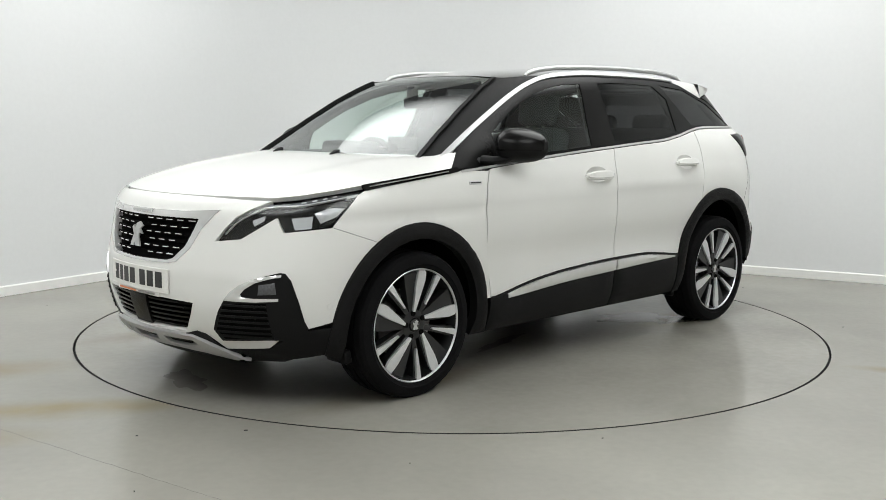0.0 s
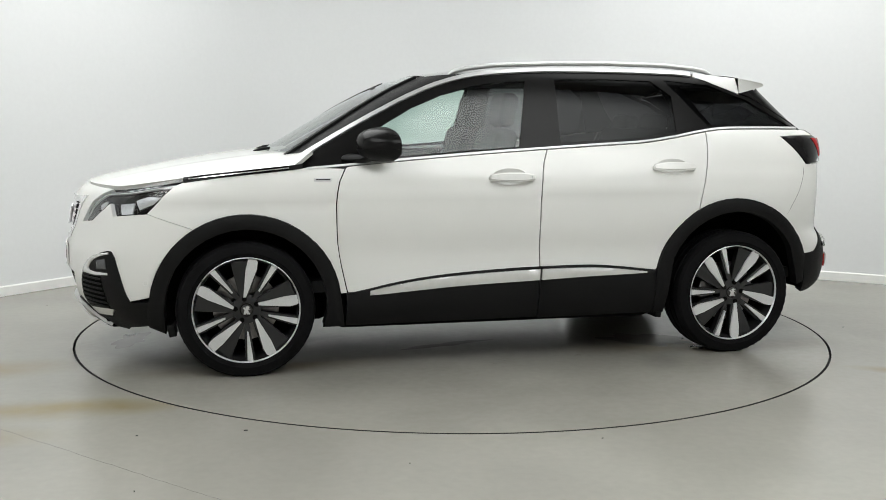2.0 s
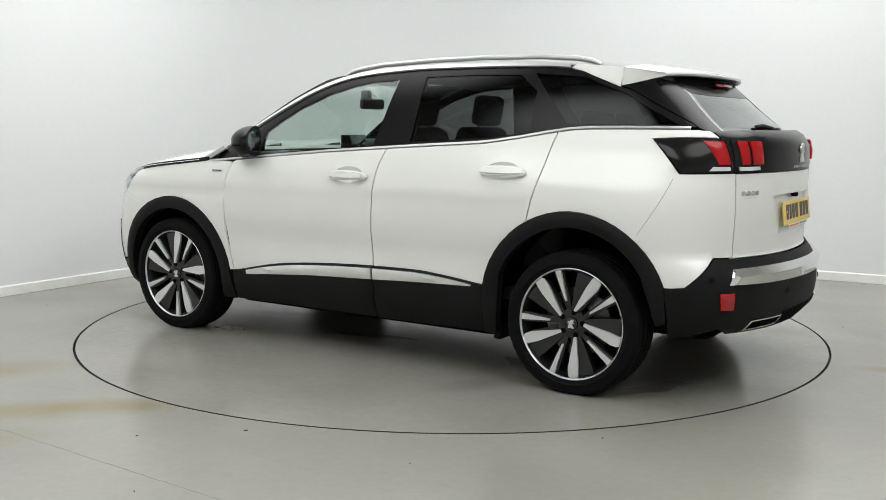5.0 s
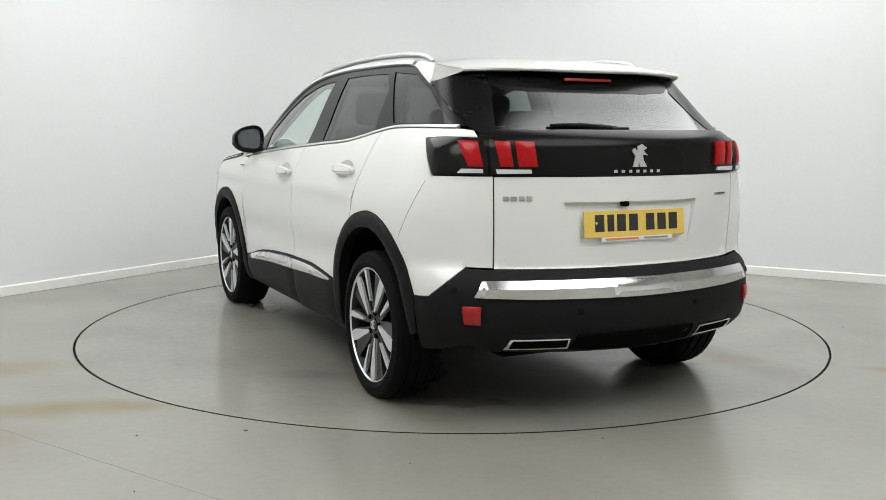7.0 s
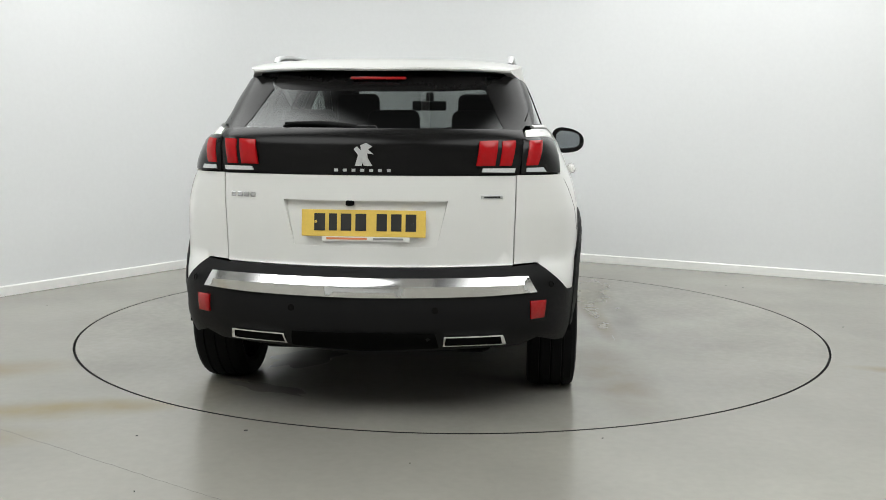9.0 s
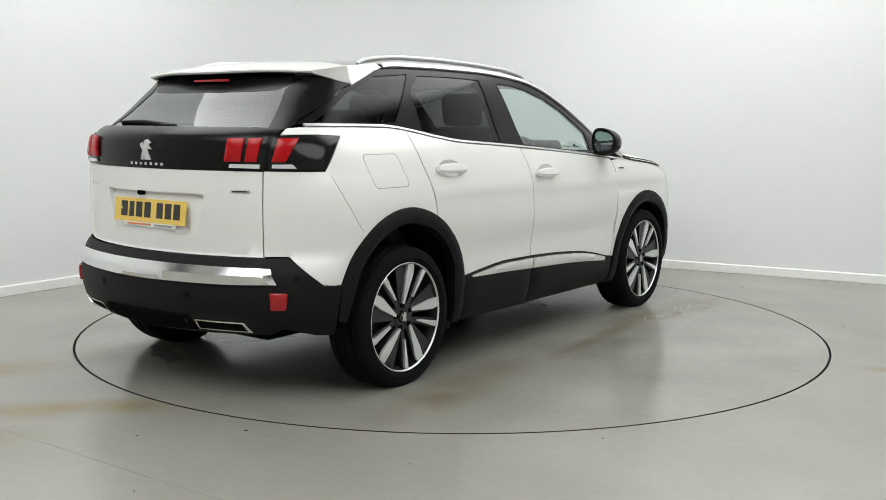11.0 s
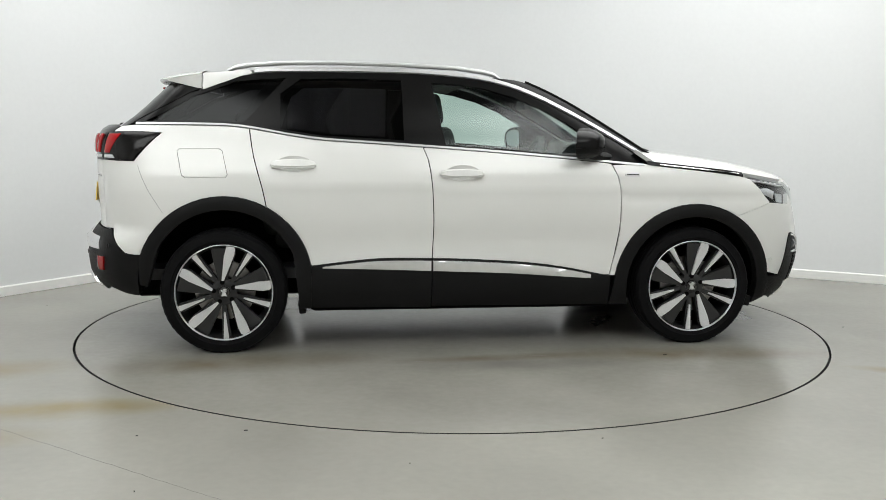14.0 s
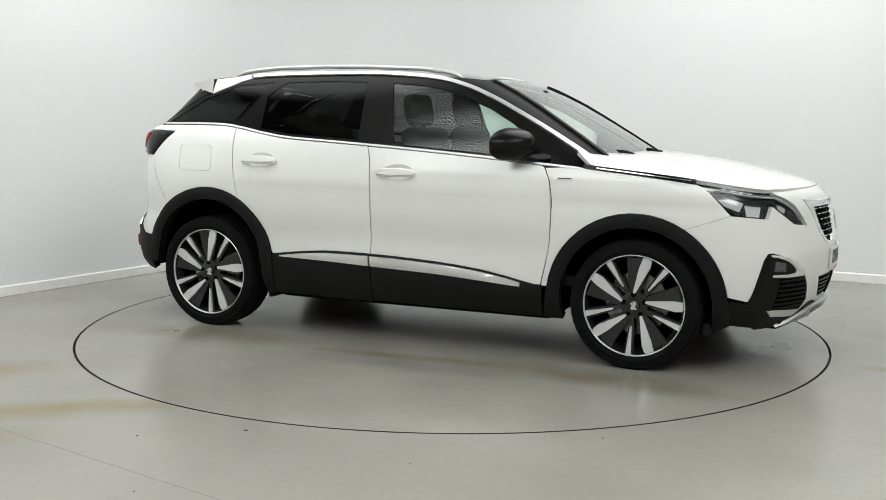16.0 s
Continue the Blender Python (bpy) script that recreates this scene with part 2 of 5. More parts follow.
class Ring:
    """A shell that runs round the car: u is 0 at the middle of the front, 1 to 2 along the left flank, 3 at the middle of the rear."""

    def __init__(self, front, rear, flank, bow_front, bow_rear, mid_front, mid_rear, sharp_front, sharp_rear):
        self.front, self.rear, self.flank = front, rear, flank
        self.bow, self.mid, self.sharp = (bow_front, bow_rear), (mid_front, mid_rear), (sharp_front, sharp_rear)

    def at(self, u, z):
        u, z = np.broadcast_arrays(np.asarray(u, float), np.asarray(z, float))
        side = np.where((u < 0) | (u > 3), -1.0, 1.0)
        u = np.abs(u)
        u = np.where(u > 3, 6 - u, u)
        mf, mr = self.mid
        x = mf + (mr - mf) * (u - 1)
        y = self.flank(np.clip(x, mr, mf), z)
        for end, (mid, sign) in enumerate(((mf, 1), (mr, -1))):
            here = u < 1 if end == 0 else u > 2
            if not here.any():
                continue
            phi = np.clip(u if end == 0 else 3 - u, 0, 1) * np.pi / 2
            nose = (self.front if end == 0 else self.rear)(z)
            lo, hi = np.zeros(u.shape), np.full(u.shape, 2.5)
            p = self.sharp[end]
            for _ in range(30):
                r = (lo + hi) / 2
                px, py = r * np.cos(phi), r * np.sin(phi)
                reach = np.maximum(np.abs(nose - mid) - self.bow[end] * py ** 2, 0.05)
                out = (px / reach) ** p + (py / self.flank(mid + sign * px, z)) ** p > 1
                hi, lo = np.where(out, r, hi), np.where(out, lo, r)
            x = np.where(here, mid + sign * lo * np.cos(phi), x)
            y = np.where(here, lo * np.sin(phi), y)
        return np.stack([x, y * side, z], -1)

    def solve(self, goal, z, axis, a, b, falling):
        """The u between a and b at which the shell's x or y is the goal."""
        goal, z = np.asarray(goal, float), np.asarray(z, float)
        lo, hi = np.full(goal.shape, a), np.full(goal.shape, b)
        for _ in range(22):
            u = (lo + hi) / 2
            more = (self.at(u, z)[..., axis] > goal) == falling
            lo, hi = np.where(more, u, lo), np.where(more, hi, u)
        return lo

    def by_x(self, x, z):
        """u on the left flank at this x."""
        return self.solve(x, z, 0, 0.0, 3.0, True)

    def by_y(self, y, z, rear=False):
        """u on the front or the rear at this y."""
        y = np.asarray(y, float)
        if rear:
            u = self.solve(np.abs(y), z, 1, 2.25, 3.0, True)
            return np.where(y >= 0, u, 6 - u)
        u = self.solve(np.abs(y), z, 1, 0.0, 0.75, False)
        return np.where(y >= 0, u, -u)


flank_z = curve((0.18, 0.82), (0.25, 0.862), (0.35, 0.892), (0.47, 0.902), (0.6, 0.912), (0.75, 0.917), (0.88, 0.912), (0.97, 0.902), (1.05, 0.878), (1.13, 0.845), (1.2, 0.805), (1.26, 0.76))
flank_top = curve((0.95, 0.872), (1.05, 0.828), (1.15, 0.788), (1.24, 0.748), (1.34, 0.708), (1.44, 0.665), (1.52, 0.622), (1.58, 0.575))
def taper(x):
    """How far the cabin draws in towards the tail."""
    return 0.026 * np.clip((-x - 0.9) / 0.9, 0, 1.2) ** 2


lower = Ring(curve((0.18, 2.06), (0.27, 2.18), (0.35, 2.235), (0.5, 2.27), (0.6, 2.27), (0.66, 2.26), (0.76, 2.24), (0.86, 2.22), (0.91, 2.195), (0.95, 2.14), (1.0, 2.0), (1.1, 1.7)),
             curve((0.22, -2.0), (0.32, -2.12), (0.4, -2.185), (0.5, -2.197), (0.58, -2.185), (0.64, -2.155), (0.68, -2.125), (0.8, -2.13), (0.9, -2.135), (1.05, -2.135), (1.13, -2.135), (1.19, -2.126), (1.22, -2.10), (1.26, -2.03)),
             lambda x, z: flank_z(z) - (0.014 * (x / 1.3) ** 2 + 0.012 * np.clip(-x - 1.1, 0, 1) ** 2) * np.clip((z - 0.8) / 0.25, 0.4, 1), 0.46, 0.32, 1.0, -1.0, 10, 9)
upper = Ring(curve((0.95, 1.44), (1.06, 1.268), (1.12, 1.170), (1.2, 1.038), (1.3, 0.870), (1.4, 0.690), (1.5, 0.470), (1.54, 0.345), (1.6, 0.10)),
             curve((1.1, -2.13), (1.2, -2.045), (1.24, -1.985), (1.3, -1.9), (1.4, -1.785), (1.48, -1.7), (1.54, -1.66)),
             lambda x, z: flank_top(z) - taper(x), 0.20, 0.22, -0.3, -1.2, 12, 10)


def inside_polygon(P, poly):
    x, y = P[:, 0], P[:, 1]
    c = np.zeros(len(P), bool)
    for (x0, y0), (x1, y1) in zip(poly, np.roll(poly, -1, 0)):
        if y0 != y1:
            c ^= ((y0 > y) != (y1 > y)) & (x < (x1 - x0) * (y - y0) / (y1 - y0) + x0)
    return c


def edge_distance(P, polys):
    d = np.full(len(P), 9.0)
    for poly in polys:
        for a, b in zip(poly, np.roll(poly, -1, 0)):
            ab = b - a
            s = np.clip(((P - a) @ ab) / max(ab @ ab, 1e-12), 0, 1)
            d = np.minimum(d, np.hypot(*(P - a - s[:, None] * ab).T))
    return d


def densify(poly, step):
    out = []
    poly = np.asarray(poly, float)
    for a, b in zip(poly, np.roll(poly, -1, 0)):
        n = max(1, int(math.ceil(np.hypot(*(b - a)) / step)))
        out += [a + (b - a) * i / n for i in range(n)]
    return np.array(out)


def skin(ring, u, z, out):
    e = 1e-3
    p = ring.at(u, z)
    n = np.cross(ring.at(u + e, z) - ring.at(u - e, z), ring.at(u, z + e) - ring.at(u, z - e))
    n /= np.linalg.norm(n, axis=-1, keepdims=True) + 1e-12
    return p + n * np.asarray(out)[..., None], n


def panel_mesh(name, ring, poly, mat, out=0.0, thick=0.012, holes=(), step=0.05, crown=0.0, crown_width=0.02, flip=False, dent=None):
    """A sheet cut from a ring along a polygon of (u, z), with a turned-in edge. crown: how far its middle stands out over its rim."""
    scale = np.array([2.0, 1.0])
    loops = [densify(np.asarray(q, float) * scale, step * 0.6) for q in (poly, *holes)]
    rim = np.concatenate(loops)
    lo, hi = loops[0].min(0), loops[0].max(0)
    gx, gz = np.meshgrid(np.arange(lo[0] + step / 3, hi[0], step), np.arange(lo[1] + step / 3, hi[1], step))
    G = np.stack([gx.ravel(), gz.ravel()], 1)
    if len(G):
        keep = inside_polygon(G, loops[0])
        for h in loops[1:]:
            keep &= ~inside_polygon(G, h)
        G = G[keep]
        if len(G):
            G = G[edge_distance(G, loops) > step * 0.3]
    P = np.concatenate([rim, G]) if len(G) else rim
    edges, k = [], 0
    for l in loops:
        edges += [(k + i, k + (i + 1) % len(l)) for i in range(len(l))]
        k += len(l)
    v, _, f, _, _, _ = geometry.delaunay_2d_cdt([Vector(p) for p in P], edges, [], 0, 1e-6)
    V = np.array([tuple(q) for q in v])
    F = np.array(f)
    mid = V[F].mean(1)
    keep = inside_polygon(mid, loops[0])
    for h in loops[1:]:
        keep &= ~inside_polygon(mid, h)
    F = F[keep]
    a, b, c = V[F[:, 0]], V[F[:, 1]], V[F[:, 2]]
    area = (b[:, 0] - a[:, 0]) * (c[:, 1] - a[:, 1]) - (b[:, 1] - a[:, 1]) * (c[:, 0] - a[:, 0])
    F[area < 0] = F[area < 0][:, ::-1]
    F = F[np.abs(area) > 1e-9]
    o = np.full(len(V), float(out))
    if crown:
        s = np.clip(edge_distance(V, loops) / crown_width, 0, 1)
        o += crown * s * (2 - s)
    if dent:
        o += dent(V[:, 0] / 2, V[:, 1])
    pos, nor = skin(ring, V[:, 0] / 2, V[:, 1], o)
    count = {}
    for t in F:
        for i, j in ((t[0], t[1]), (t[1], t[2]), (t[2], t[0])):
            count[(i, j)] = True
    border = [e for e in count if (e[1], e[0]) not in count]
    ids = {i: len(pos) + n for n, i in enumerate(sorted({i for e in border for i in e}))}
    low = pos[list(ids)] - nor[list(ids)] * thick if ids else np.zeros((0, 3))
    verts = np.concatenate([pos, low])
    faces = [tuple(int(i) for i in t) for t in F] + [(int(i), int(ids[i]), int(ids[j]), int(j)) for i, j in border]
    if flip:
        verts = verts * [1, -1, 1]
        faces = [q[::-1] for q in faces]
    me = mesh_of(name, verts, faces, mat, True, 40)
    if not crown:
        # normals of the smooth shell itself, so that reflections run evenly over the triangles
        e = 1e-3
        def put_at(du, dz):
            u, z = V[:, 0] / 2 + du, V[:, 1] + dz
            return skin(ring, u, z, np.full(len(V), float(out)) + (dent(u, z) if dent else 0))[0]
        if dent:
            nor = np.cross(put_at(e, 0) - put_at(-e, 0), put_at(0, e) - put_at(0, -e))
            nor /= np.linalg.norm(nor, axis=-1, keepdims=True) + 1e-12
        if flip:
            nor = nor * [1, -1, 1]
        loops_n = np.zeros((len(me.loops), 3))
        top = 3 * len(F)
        idx = np.zeros(len(me.loops), np.int32)
        me.loops.foreach_get("vertex_index", idx)
        loops_n[:top] = nor[idx[:top]]
        me.normals_split_custom_set(loops_n.tolist())
    return me


def panel(name, ring, poly, mat, parent, label="", **kw):
    return part(name, panel_mesh(name, ring, poly, mat, **kw), parent, label)


def pair(name, ring, poly, mat, parent, label="", parents=None, **kw):
    """The same panel on both flanks."""
    made = []
    for n, flip in enumerate((False, True)):
        made.append(part(name, panel_mesh(name, ring, poly, mat, flip=flip, **kw), parents[n] if parents else parent, label))
    return made


def X(ring, *pts):
    """Corners of a flank panel, given by x and z."""
    a, z = np.array(pts, float).T
    return list(zip(ring.by_x(a, z).tolist(), z.tolist()))


def YF(ring, *pts):
    a, z = np.array(pts, float).T
    return list(zip(ring.by_y(a, z).tolist(), z.tolist()))


def YR(ring, *pts):
    a, z = np.array(pts, float).T
    return list(zip(ring.by_y(a, z, True).tolist(), z.tolist()))


def arc(cx, cz, r, a0, a1, n=14):
    return [(cx + r * math.cos(radians(a0 + (a1 - a0) * i / n)), cz + r * math.sin(radians(a0 + (a1 - a0) * i / n))) for i in range(n + 1)]


def line(f, x0, x1, n=10, dz=0.0):
    return [(x0 + (x1 - x0) * i / n, float(f(x0 + (x1 - x0) * i / n)) + dz) for i in range(n + 1)]


# ---- the hall ----
def wall_path():
    """The walls' foot line seen from above: two walls that meet in a rounded corner behind the table, and two unseen
    ones added behind the camera.
    """
    corner, left, right = Vector((-1.16, 4.12)), Vector((-0.533, -0.846)), Vector((0.888, -0.460))
    r = 1.6
    a, b = corner + left * r, corner + right * r
    bend = [(1 - s) ** 2 * a + 2 * s * (1 - s) * corner + s * s * b for s in [i / 12 for i in range(13)]]
    return corner + left * 12, bend, corner + right * 11, corner + left * 12 + right * 11


def prism_wall(name, pts, z0, z1, thick, mat):
    """A wall along points, its face on the right of the line, its body behind it."""
    P = [Vector((p[0], p[1])) for p in pts]
    verts, faces = [], []
    for i, p in enumerate(P):
        d = (P[min(i + 1, len(P) - 1)] - P[max(i - 1, 0)]).normalized()
        n = Vector((-d.y, d.x)) * thick
        verts += [(p.x, p.y, z0), (p.x, p.y, z1), (p.x + n.x, p.y + n.y, z1), (p.x + n.x, p.y + n.y, z0)]
    for i in range(len(P) - 1):
        for k in range(4):
            faces.append((4 * i + k, 4 * i + (k + 1) % 4, 4 * i + 4 + (k + 1) % 4, 4 * i + 4 + k))
    faces += [(0, 1, 2, 3)[::-1], tuple(4 * (len(P) - 1) + k for k in range(4))]
    bm = bmesh.new()
    vs = [bm.verts.new(v) for v in verts]
    for f in faces:
        bm.faces.new([vs[i] for i in f])
    return bm_mesh(name, bm, mat, True, 30)


far_left, bend, far_right, near = wall_path()
back = [far_left, *bend, far_right]
tagged(new("wall_back", prism_wall("wall_back", back, 0, HALL_HEIGHT, 0.2, WALL)), "white painted studio wall with a rounded corner", "wall", kind="structure")
# two walls out of view, added to close the hall and bounce fill light
tagged(new("wall_side", prism_wall("wall_side", [far_right, near], 0, HALL_HEIGHT, 0.2, BOUNCE_WALL)), "unseen pale wall added to bounce light onto the car", "wall", kind="structure")
tagged(new("wall_front", prism_wall("wall_front", [near, far_left], 0, HALL_HEIGHT, 0.2, BOUNCE_WALL)), "unseen pale wall added to bounce light onto the car", "wall", kind="structure")


def skirting(pts):
    """A low board along the wall's foot with a chamfered top."""
    P = [Vector((p[0], p[1])) for p in pts]
    section = [(0.0, 0.0), (-0.016, 0.0), (-0.016, 0.066), (-0.010, 0.074), (0.0, 0.074)]
    bm = bmesh.new()
    rows = []
    for i, p in enumerate(P):
        d = (P[min(i + 1, len(P) - 1)] - P[max(i - 1, 0)]).normalized()
        n = Vector((-d.y, d.x))
        rows.append([bm.verts.new((p.x + n.x * (q - 0.003), p.y + n.y * (q - 0.003), z + 0.002)) for q, z in section])
    for a, b in zip(rows, rows[1:]):
        for k in range(len(section) - 1):
            bm.faces.new((a[k], a[k + 1], b[k + 1], b[k]))
    return bm_mesh("baseboard", bm, SKIRTING, True, 30)


tagged(new("baseboard", skirting(back)), "low white skirting board along the wall", "skirting board", kind="structure")


def ring_sheet(name, r0, outline, mat, z=0.0, depth=0.03):
    """The floor round the table: a sheet with a round hole, whose rim goes down."""
    n = 144
    bm = bmesh.new()
    inner = [bm.verts.new((r0 * math.cos(2 * math.pi * i / n), r0 * math.sin(2 * math.pi * i / n), z)) for i in range(n)]
    low = [bm.verts.new((v.co.x, v.co.y, z - depth)) for v in inner]
    outer = []
    for i in range(n):
        a = Vector((math.cos(2 * math.pi * i / n), math.sin(2 * math.pi * i / n)))
        best = 99
        for p, q in zip(outline, outline[1:] + outline[:1]):
            e = q - p
            det = a.x * -e.y + a.y * e.x
            if abs(det) > 1e-9:
                s = (p.x * -e.y + p.y * e.x) / det
                w = (a.x * p.y - a.y * p.x) / -det
                if s > 0 and -1e-6 <= w <= 1 + 1e-6:
                    best = min(best, s)
        outer.append(bm.verts.new((a.x * best, a.y * best, z)))
    for i in range(n):
        j = (i + 1) % n
        bm.faces.new((inner[i], outer[i], outer[j], inner[j]))
        bm.faces.new((inner[i], inner[j], low[j], low[i]))
    return bm_mesh(name, bm, mat, False)


wide = [p * 1.12 for p in (far_left, Vector((-1.16, 4.12)), far_right, near)]
tagged(new("floor", ring_sheet("floor", TABLE_R + 0.007, wide, FLOOR)), "grey painted concrete floor with faint stains", "floor", kind="structure")
grit = bmesh.new()
for k in range(46):
    a, d = random.uniform(0, 2 * math.pi), random.uniform(2.5, 5.2)
    x, y = d * math.cos(a), d * math.sin(a) - 0.6
    if math.hypot(x, y) < 2.4 or y > 2.0:
        continue
    s = random.uniform(0.004, 0.010)
    bmesh.ops.create_cube(grit, size=1, matrix=pose(x, y, 0.001, 0, 0, random.uniform(0, 180)) @ Matrix.Diagonal((s * 1.3, s * 0.6, 0.002, 1)))
for x, y, s in ((-0.845, -2.245, 0.026), (-1.27, -2.33, 0.016), (-0.15, -2.62, 0.008), (0.62, -2.30, 0.012)):
    bmesh.ops.create_cube(grit, size=1, matrix=pose(x, y, 0.001, 0, 0, 8) @ Matrix.Diagonal((s * 0.6, s * 0.3, 0.003, 1)))
tagged(new("grit", bm_mesh("grit", grit, GAP, False)), "small dark specks of grit on the floor", "grit", kind="stuff")
pit = lathe("pit", [(-0.04, 0.001), (-0.04, TABLE_R + 0.0065), (-0.001, TABLE_R + 0.0065)], GAP, 144)
tagged(part("table_pit", pit, None, at=pose(0, 0, 0, 90, 0, 0) @ pose(0, 0, 0)), "dark pit under the turntable", "pit", kind="structure")
lid = bmesh.new()
for p in (far_left, Vector((-1.16, 4.12)), far_right, near):
    for z in (HALL_HEIGHT, HALL_HEIGHT + 0.15):
        lid.verts.new((p.x * 1.05, p.y * 1.05, z))
bmesh.ops.convex_hull(lid, input=lid.verts[:])
tagged(new("ceiling", bm_mesh("ceiling", lid, CEILING, False)), "plain white studio ceiling", "ceiling", kind="structure")


def ceiling_light(x, y, power):
    thing = tagged(new("ceiling_light"), "large white ceiling light with a lit diffuser", "ceiling light", "ceiling lights")
    thing.matrix_basis = pose(x, y, HALL_HEIGHT - 0.05)
    w = LAMP_SIZE
    for sx, sy, lx, ly in ((0, 1, w + 0.12, 0.05), (0, -1, w + 0.12, 0.05), (1, 0, 0.05, w), (-1, 0, 0.05, w)):
        part("frame", box_mesh("frame", (lx, ly, 0.10), CEILING, 0.006), thing, at=pose(sx * (w / 2 + 0.03), sy * (w / 2 + 0.03), 0.0))
    part("diffuser", box_mesh("diffuser", (w, w, 0.02), lamp_diffuser(power), 0.004), thing, "lit white diffuser")


for spot in LAMPS:
    ceiling_light(*spot)

# ---- the turntable ----
turntable = tagged(new("turntable"), "round grey painted turntable flush with the floor", "turntable")
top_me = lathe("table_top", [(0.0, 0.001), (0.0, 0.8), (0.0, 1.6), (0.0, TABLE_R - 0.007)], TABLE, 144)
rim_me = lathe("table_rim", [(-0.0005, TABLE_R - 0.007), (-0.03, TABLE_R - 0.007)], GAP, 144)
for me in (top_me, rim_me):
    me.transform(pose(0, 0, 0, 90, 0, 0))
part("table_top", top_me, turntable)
part("table_rim", rim_me, turntable, "black steel rim")

# ---- the car ----
car = tagged(new("car"), "pearl white five-door SUV with black cladding and alloy wheels", "car")
ROOT = Matrix.Translation(-CENTRE)


def car_part(name, me, label="", parent=None, at=None):
    return part(name, me, parent or car, label, (ROOT if parent is None else Matrix()) @ (at if at is not None else Matrix()))


belt = curve((-2.05, 1.235), (-1.9, 1.255), (-1.6, 1.256), (-1.32, 1.253), (-1.2, 1.24), (-0.98, 1.203), (-0.8, 1.178), (-0.51, 1.16), (-0.23, 1.142), (0.12, 1.118), (0.6, 1.079), (0.85, 1.056), (1.03, 1.04))
sill = curve((-0.90, 0.474), (-0.82, 0.482), (-0.66, 0.501), (-0.45, 0.516), (-0.17, 0.513), (0.22, 0.495), (0.46, 0.472), (0.65, 0.44), (0.79, 0.41), (0.87, 0.402))
bonnet_edge = curve((0.98, 1.072), (1.09, 1.056), (1.26, 1.038), (1.42, 1.021), (1.585, 1.000), (1.664, 0.987), (1.75, 0.969), (1.85, 0.946), (1.92, 0.936), (2.2, 0.932))
roofline = curve((-1.5, 1.425), (-1.427, 1.45), (-1.243, 1.522), (-1.18, 1.535), (-1.05, 1.545), (-0.67, 1.55), (-0.35, 1.548), (-0.03, 1.53), (0.134, 1.51), (0.298, 1.468), (0.463, 1.402), (0.631, 1.318), (0.8, 1.226), (0.97, 1.128), (1.03, 1.092), (1.09, 1.050))
F_ARCH, R_ARCH = (1.335, 0.345, 0.47), (-1.33, 0.39, 0.475)


def crack_mesh():
    """A thin dark joint line across the floor, wandering a little."""
    rnd = random.Random(5)
    verts, faces = [], []
    n = 60
    for i in range(n + 1):
        u = i / n
        x = -2.45 + 2.0 * u
        y = -2.25 - 0.682 * (x + 1.87) + rnd.uniform(-0.004, 0.004)
        w = 0.0009 * (0.4 + rnd.random())
        for d, z in ((-w, 0.0), (-w * 0.5, 0.0006), (w * 0.5, 0.0006), (w, 0.0)):
            verts.append((x, y + d, z))
    for i in range(n):
        for j in range(3):
            a = 4 * i + j
            faces.append((a, a + 4, a + 5, a + 1))
    return mesh_of("floor_crack", verts, faces, CRACK)


tagged(new("floor_crack", crack_mesh()), "hairline dark crack in the grey floor", "floor crack", kind="structure")


def on_car(ob):
    ob.matrix_basis = ROOT @ ob.matrix_basis
    return ob


def body(name, ring, poly, mat, label="", **kw):
    return on_car(panel(name, ring, poly, mat, car, label, **kw))


def bodies(name, ring, poly, mat, label="", **kw):
    return [on_car(o) for o in pair(name, ring, poly, mat, car, label, **kw)]


G = 0.003
front_gap = curve((0.25, 0.815), (0.40, 0.832), (0.533, 0.862), (0.695, 0.886), (0.855, 0.889), (0.95, 0.876), (1.02, 0.852), (1.06, 0.82))
mid_gap = curve((0.25, -0.19), (0.456, -0.193), (0.536, -0.19), (0.695, -0.184), (0.853, -0.188), (1.01, -0.202), (1.10, -0.222), (1.15, -0.25))
rear_gap = curve((0.79, -1.098), (0.9, -1.12), (1.0, -1.147), (1.098, -1.172), (1.18, -1.185), (1.245, -1.195))


def up(f, z0, z1, n=9, dx=0.0):
    return [(float(f(z0 + (z1 - z0) * i / n)) + dx, z0 + (z1 - z0) * i / n) for i in range(n + 1)]


def mirrored(points):
    """A polygon over the middle of the nose, from its left half (from top to bottom)."""
    return points + [(-u, z) for u, z in points[::-1] if abs(u) > 1e-6]


def mirrored_rear(points):
    return points + [(6 - u, z) for u, z in points[::-1] if abs(u - 3) > 1e-6]


def door_shape(u, z):
    """The doors draw in over the sills and swell out to a crease under the handles."""
    return -0.012 * np.exp(-((z - 0.60) / 0.09) ** 2) + 0.004 * np.exp(-((z - 0.92) / 0.03) ** 2)


def cup(c, z):
    return X(lower, *[(c + 0.098 * math.cos(a * math.pi / 9), z + 0.044 * math.sin(a * math.pi / 9)) for a in range(18)])


# doors
fd = X(lower, *up(front_gap, 1.04, 0.412, 10, -G), *line(sill, 0.80, -0.185, 12, 0.004), *up(mid_gap, 0.52, 1.128, 10, G), *line(belt, -0.22, 0.82, 10, -0.012))
front_doors = bodies("front_door", lower, fd, PAINT, "white front door with a chrome sill strip", dent=door_shape, holes=[cup(-0.02, 0.992)])
rd = X(lower, *up(mid_gap, 1.132, 0.52, 10, -G), *line(sill, -0.197, -0.855, 9, 0.004), *arc(*R_ARCH[:2], R_ARCH[2] + 0.003, 12, 60, 9), *up(rear_gap, 0.81, 1.225, 8, G), *line(belt, -1.185, -0.26, 10, -0.012))
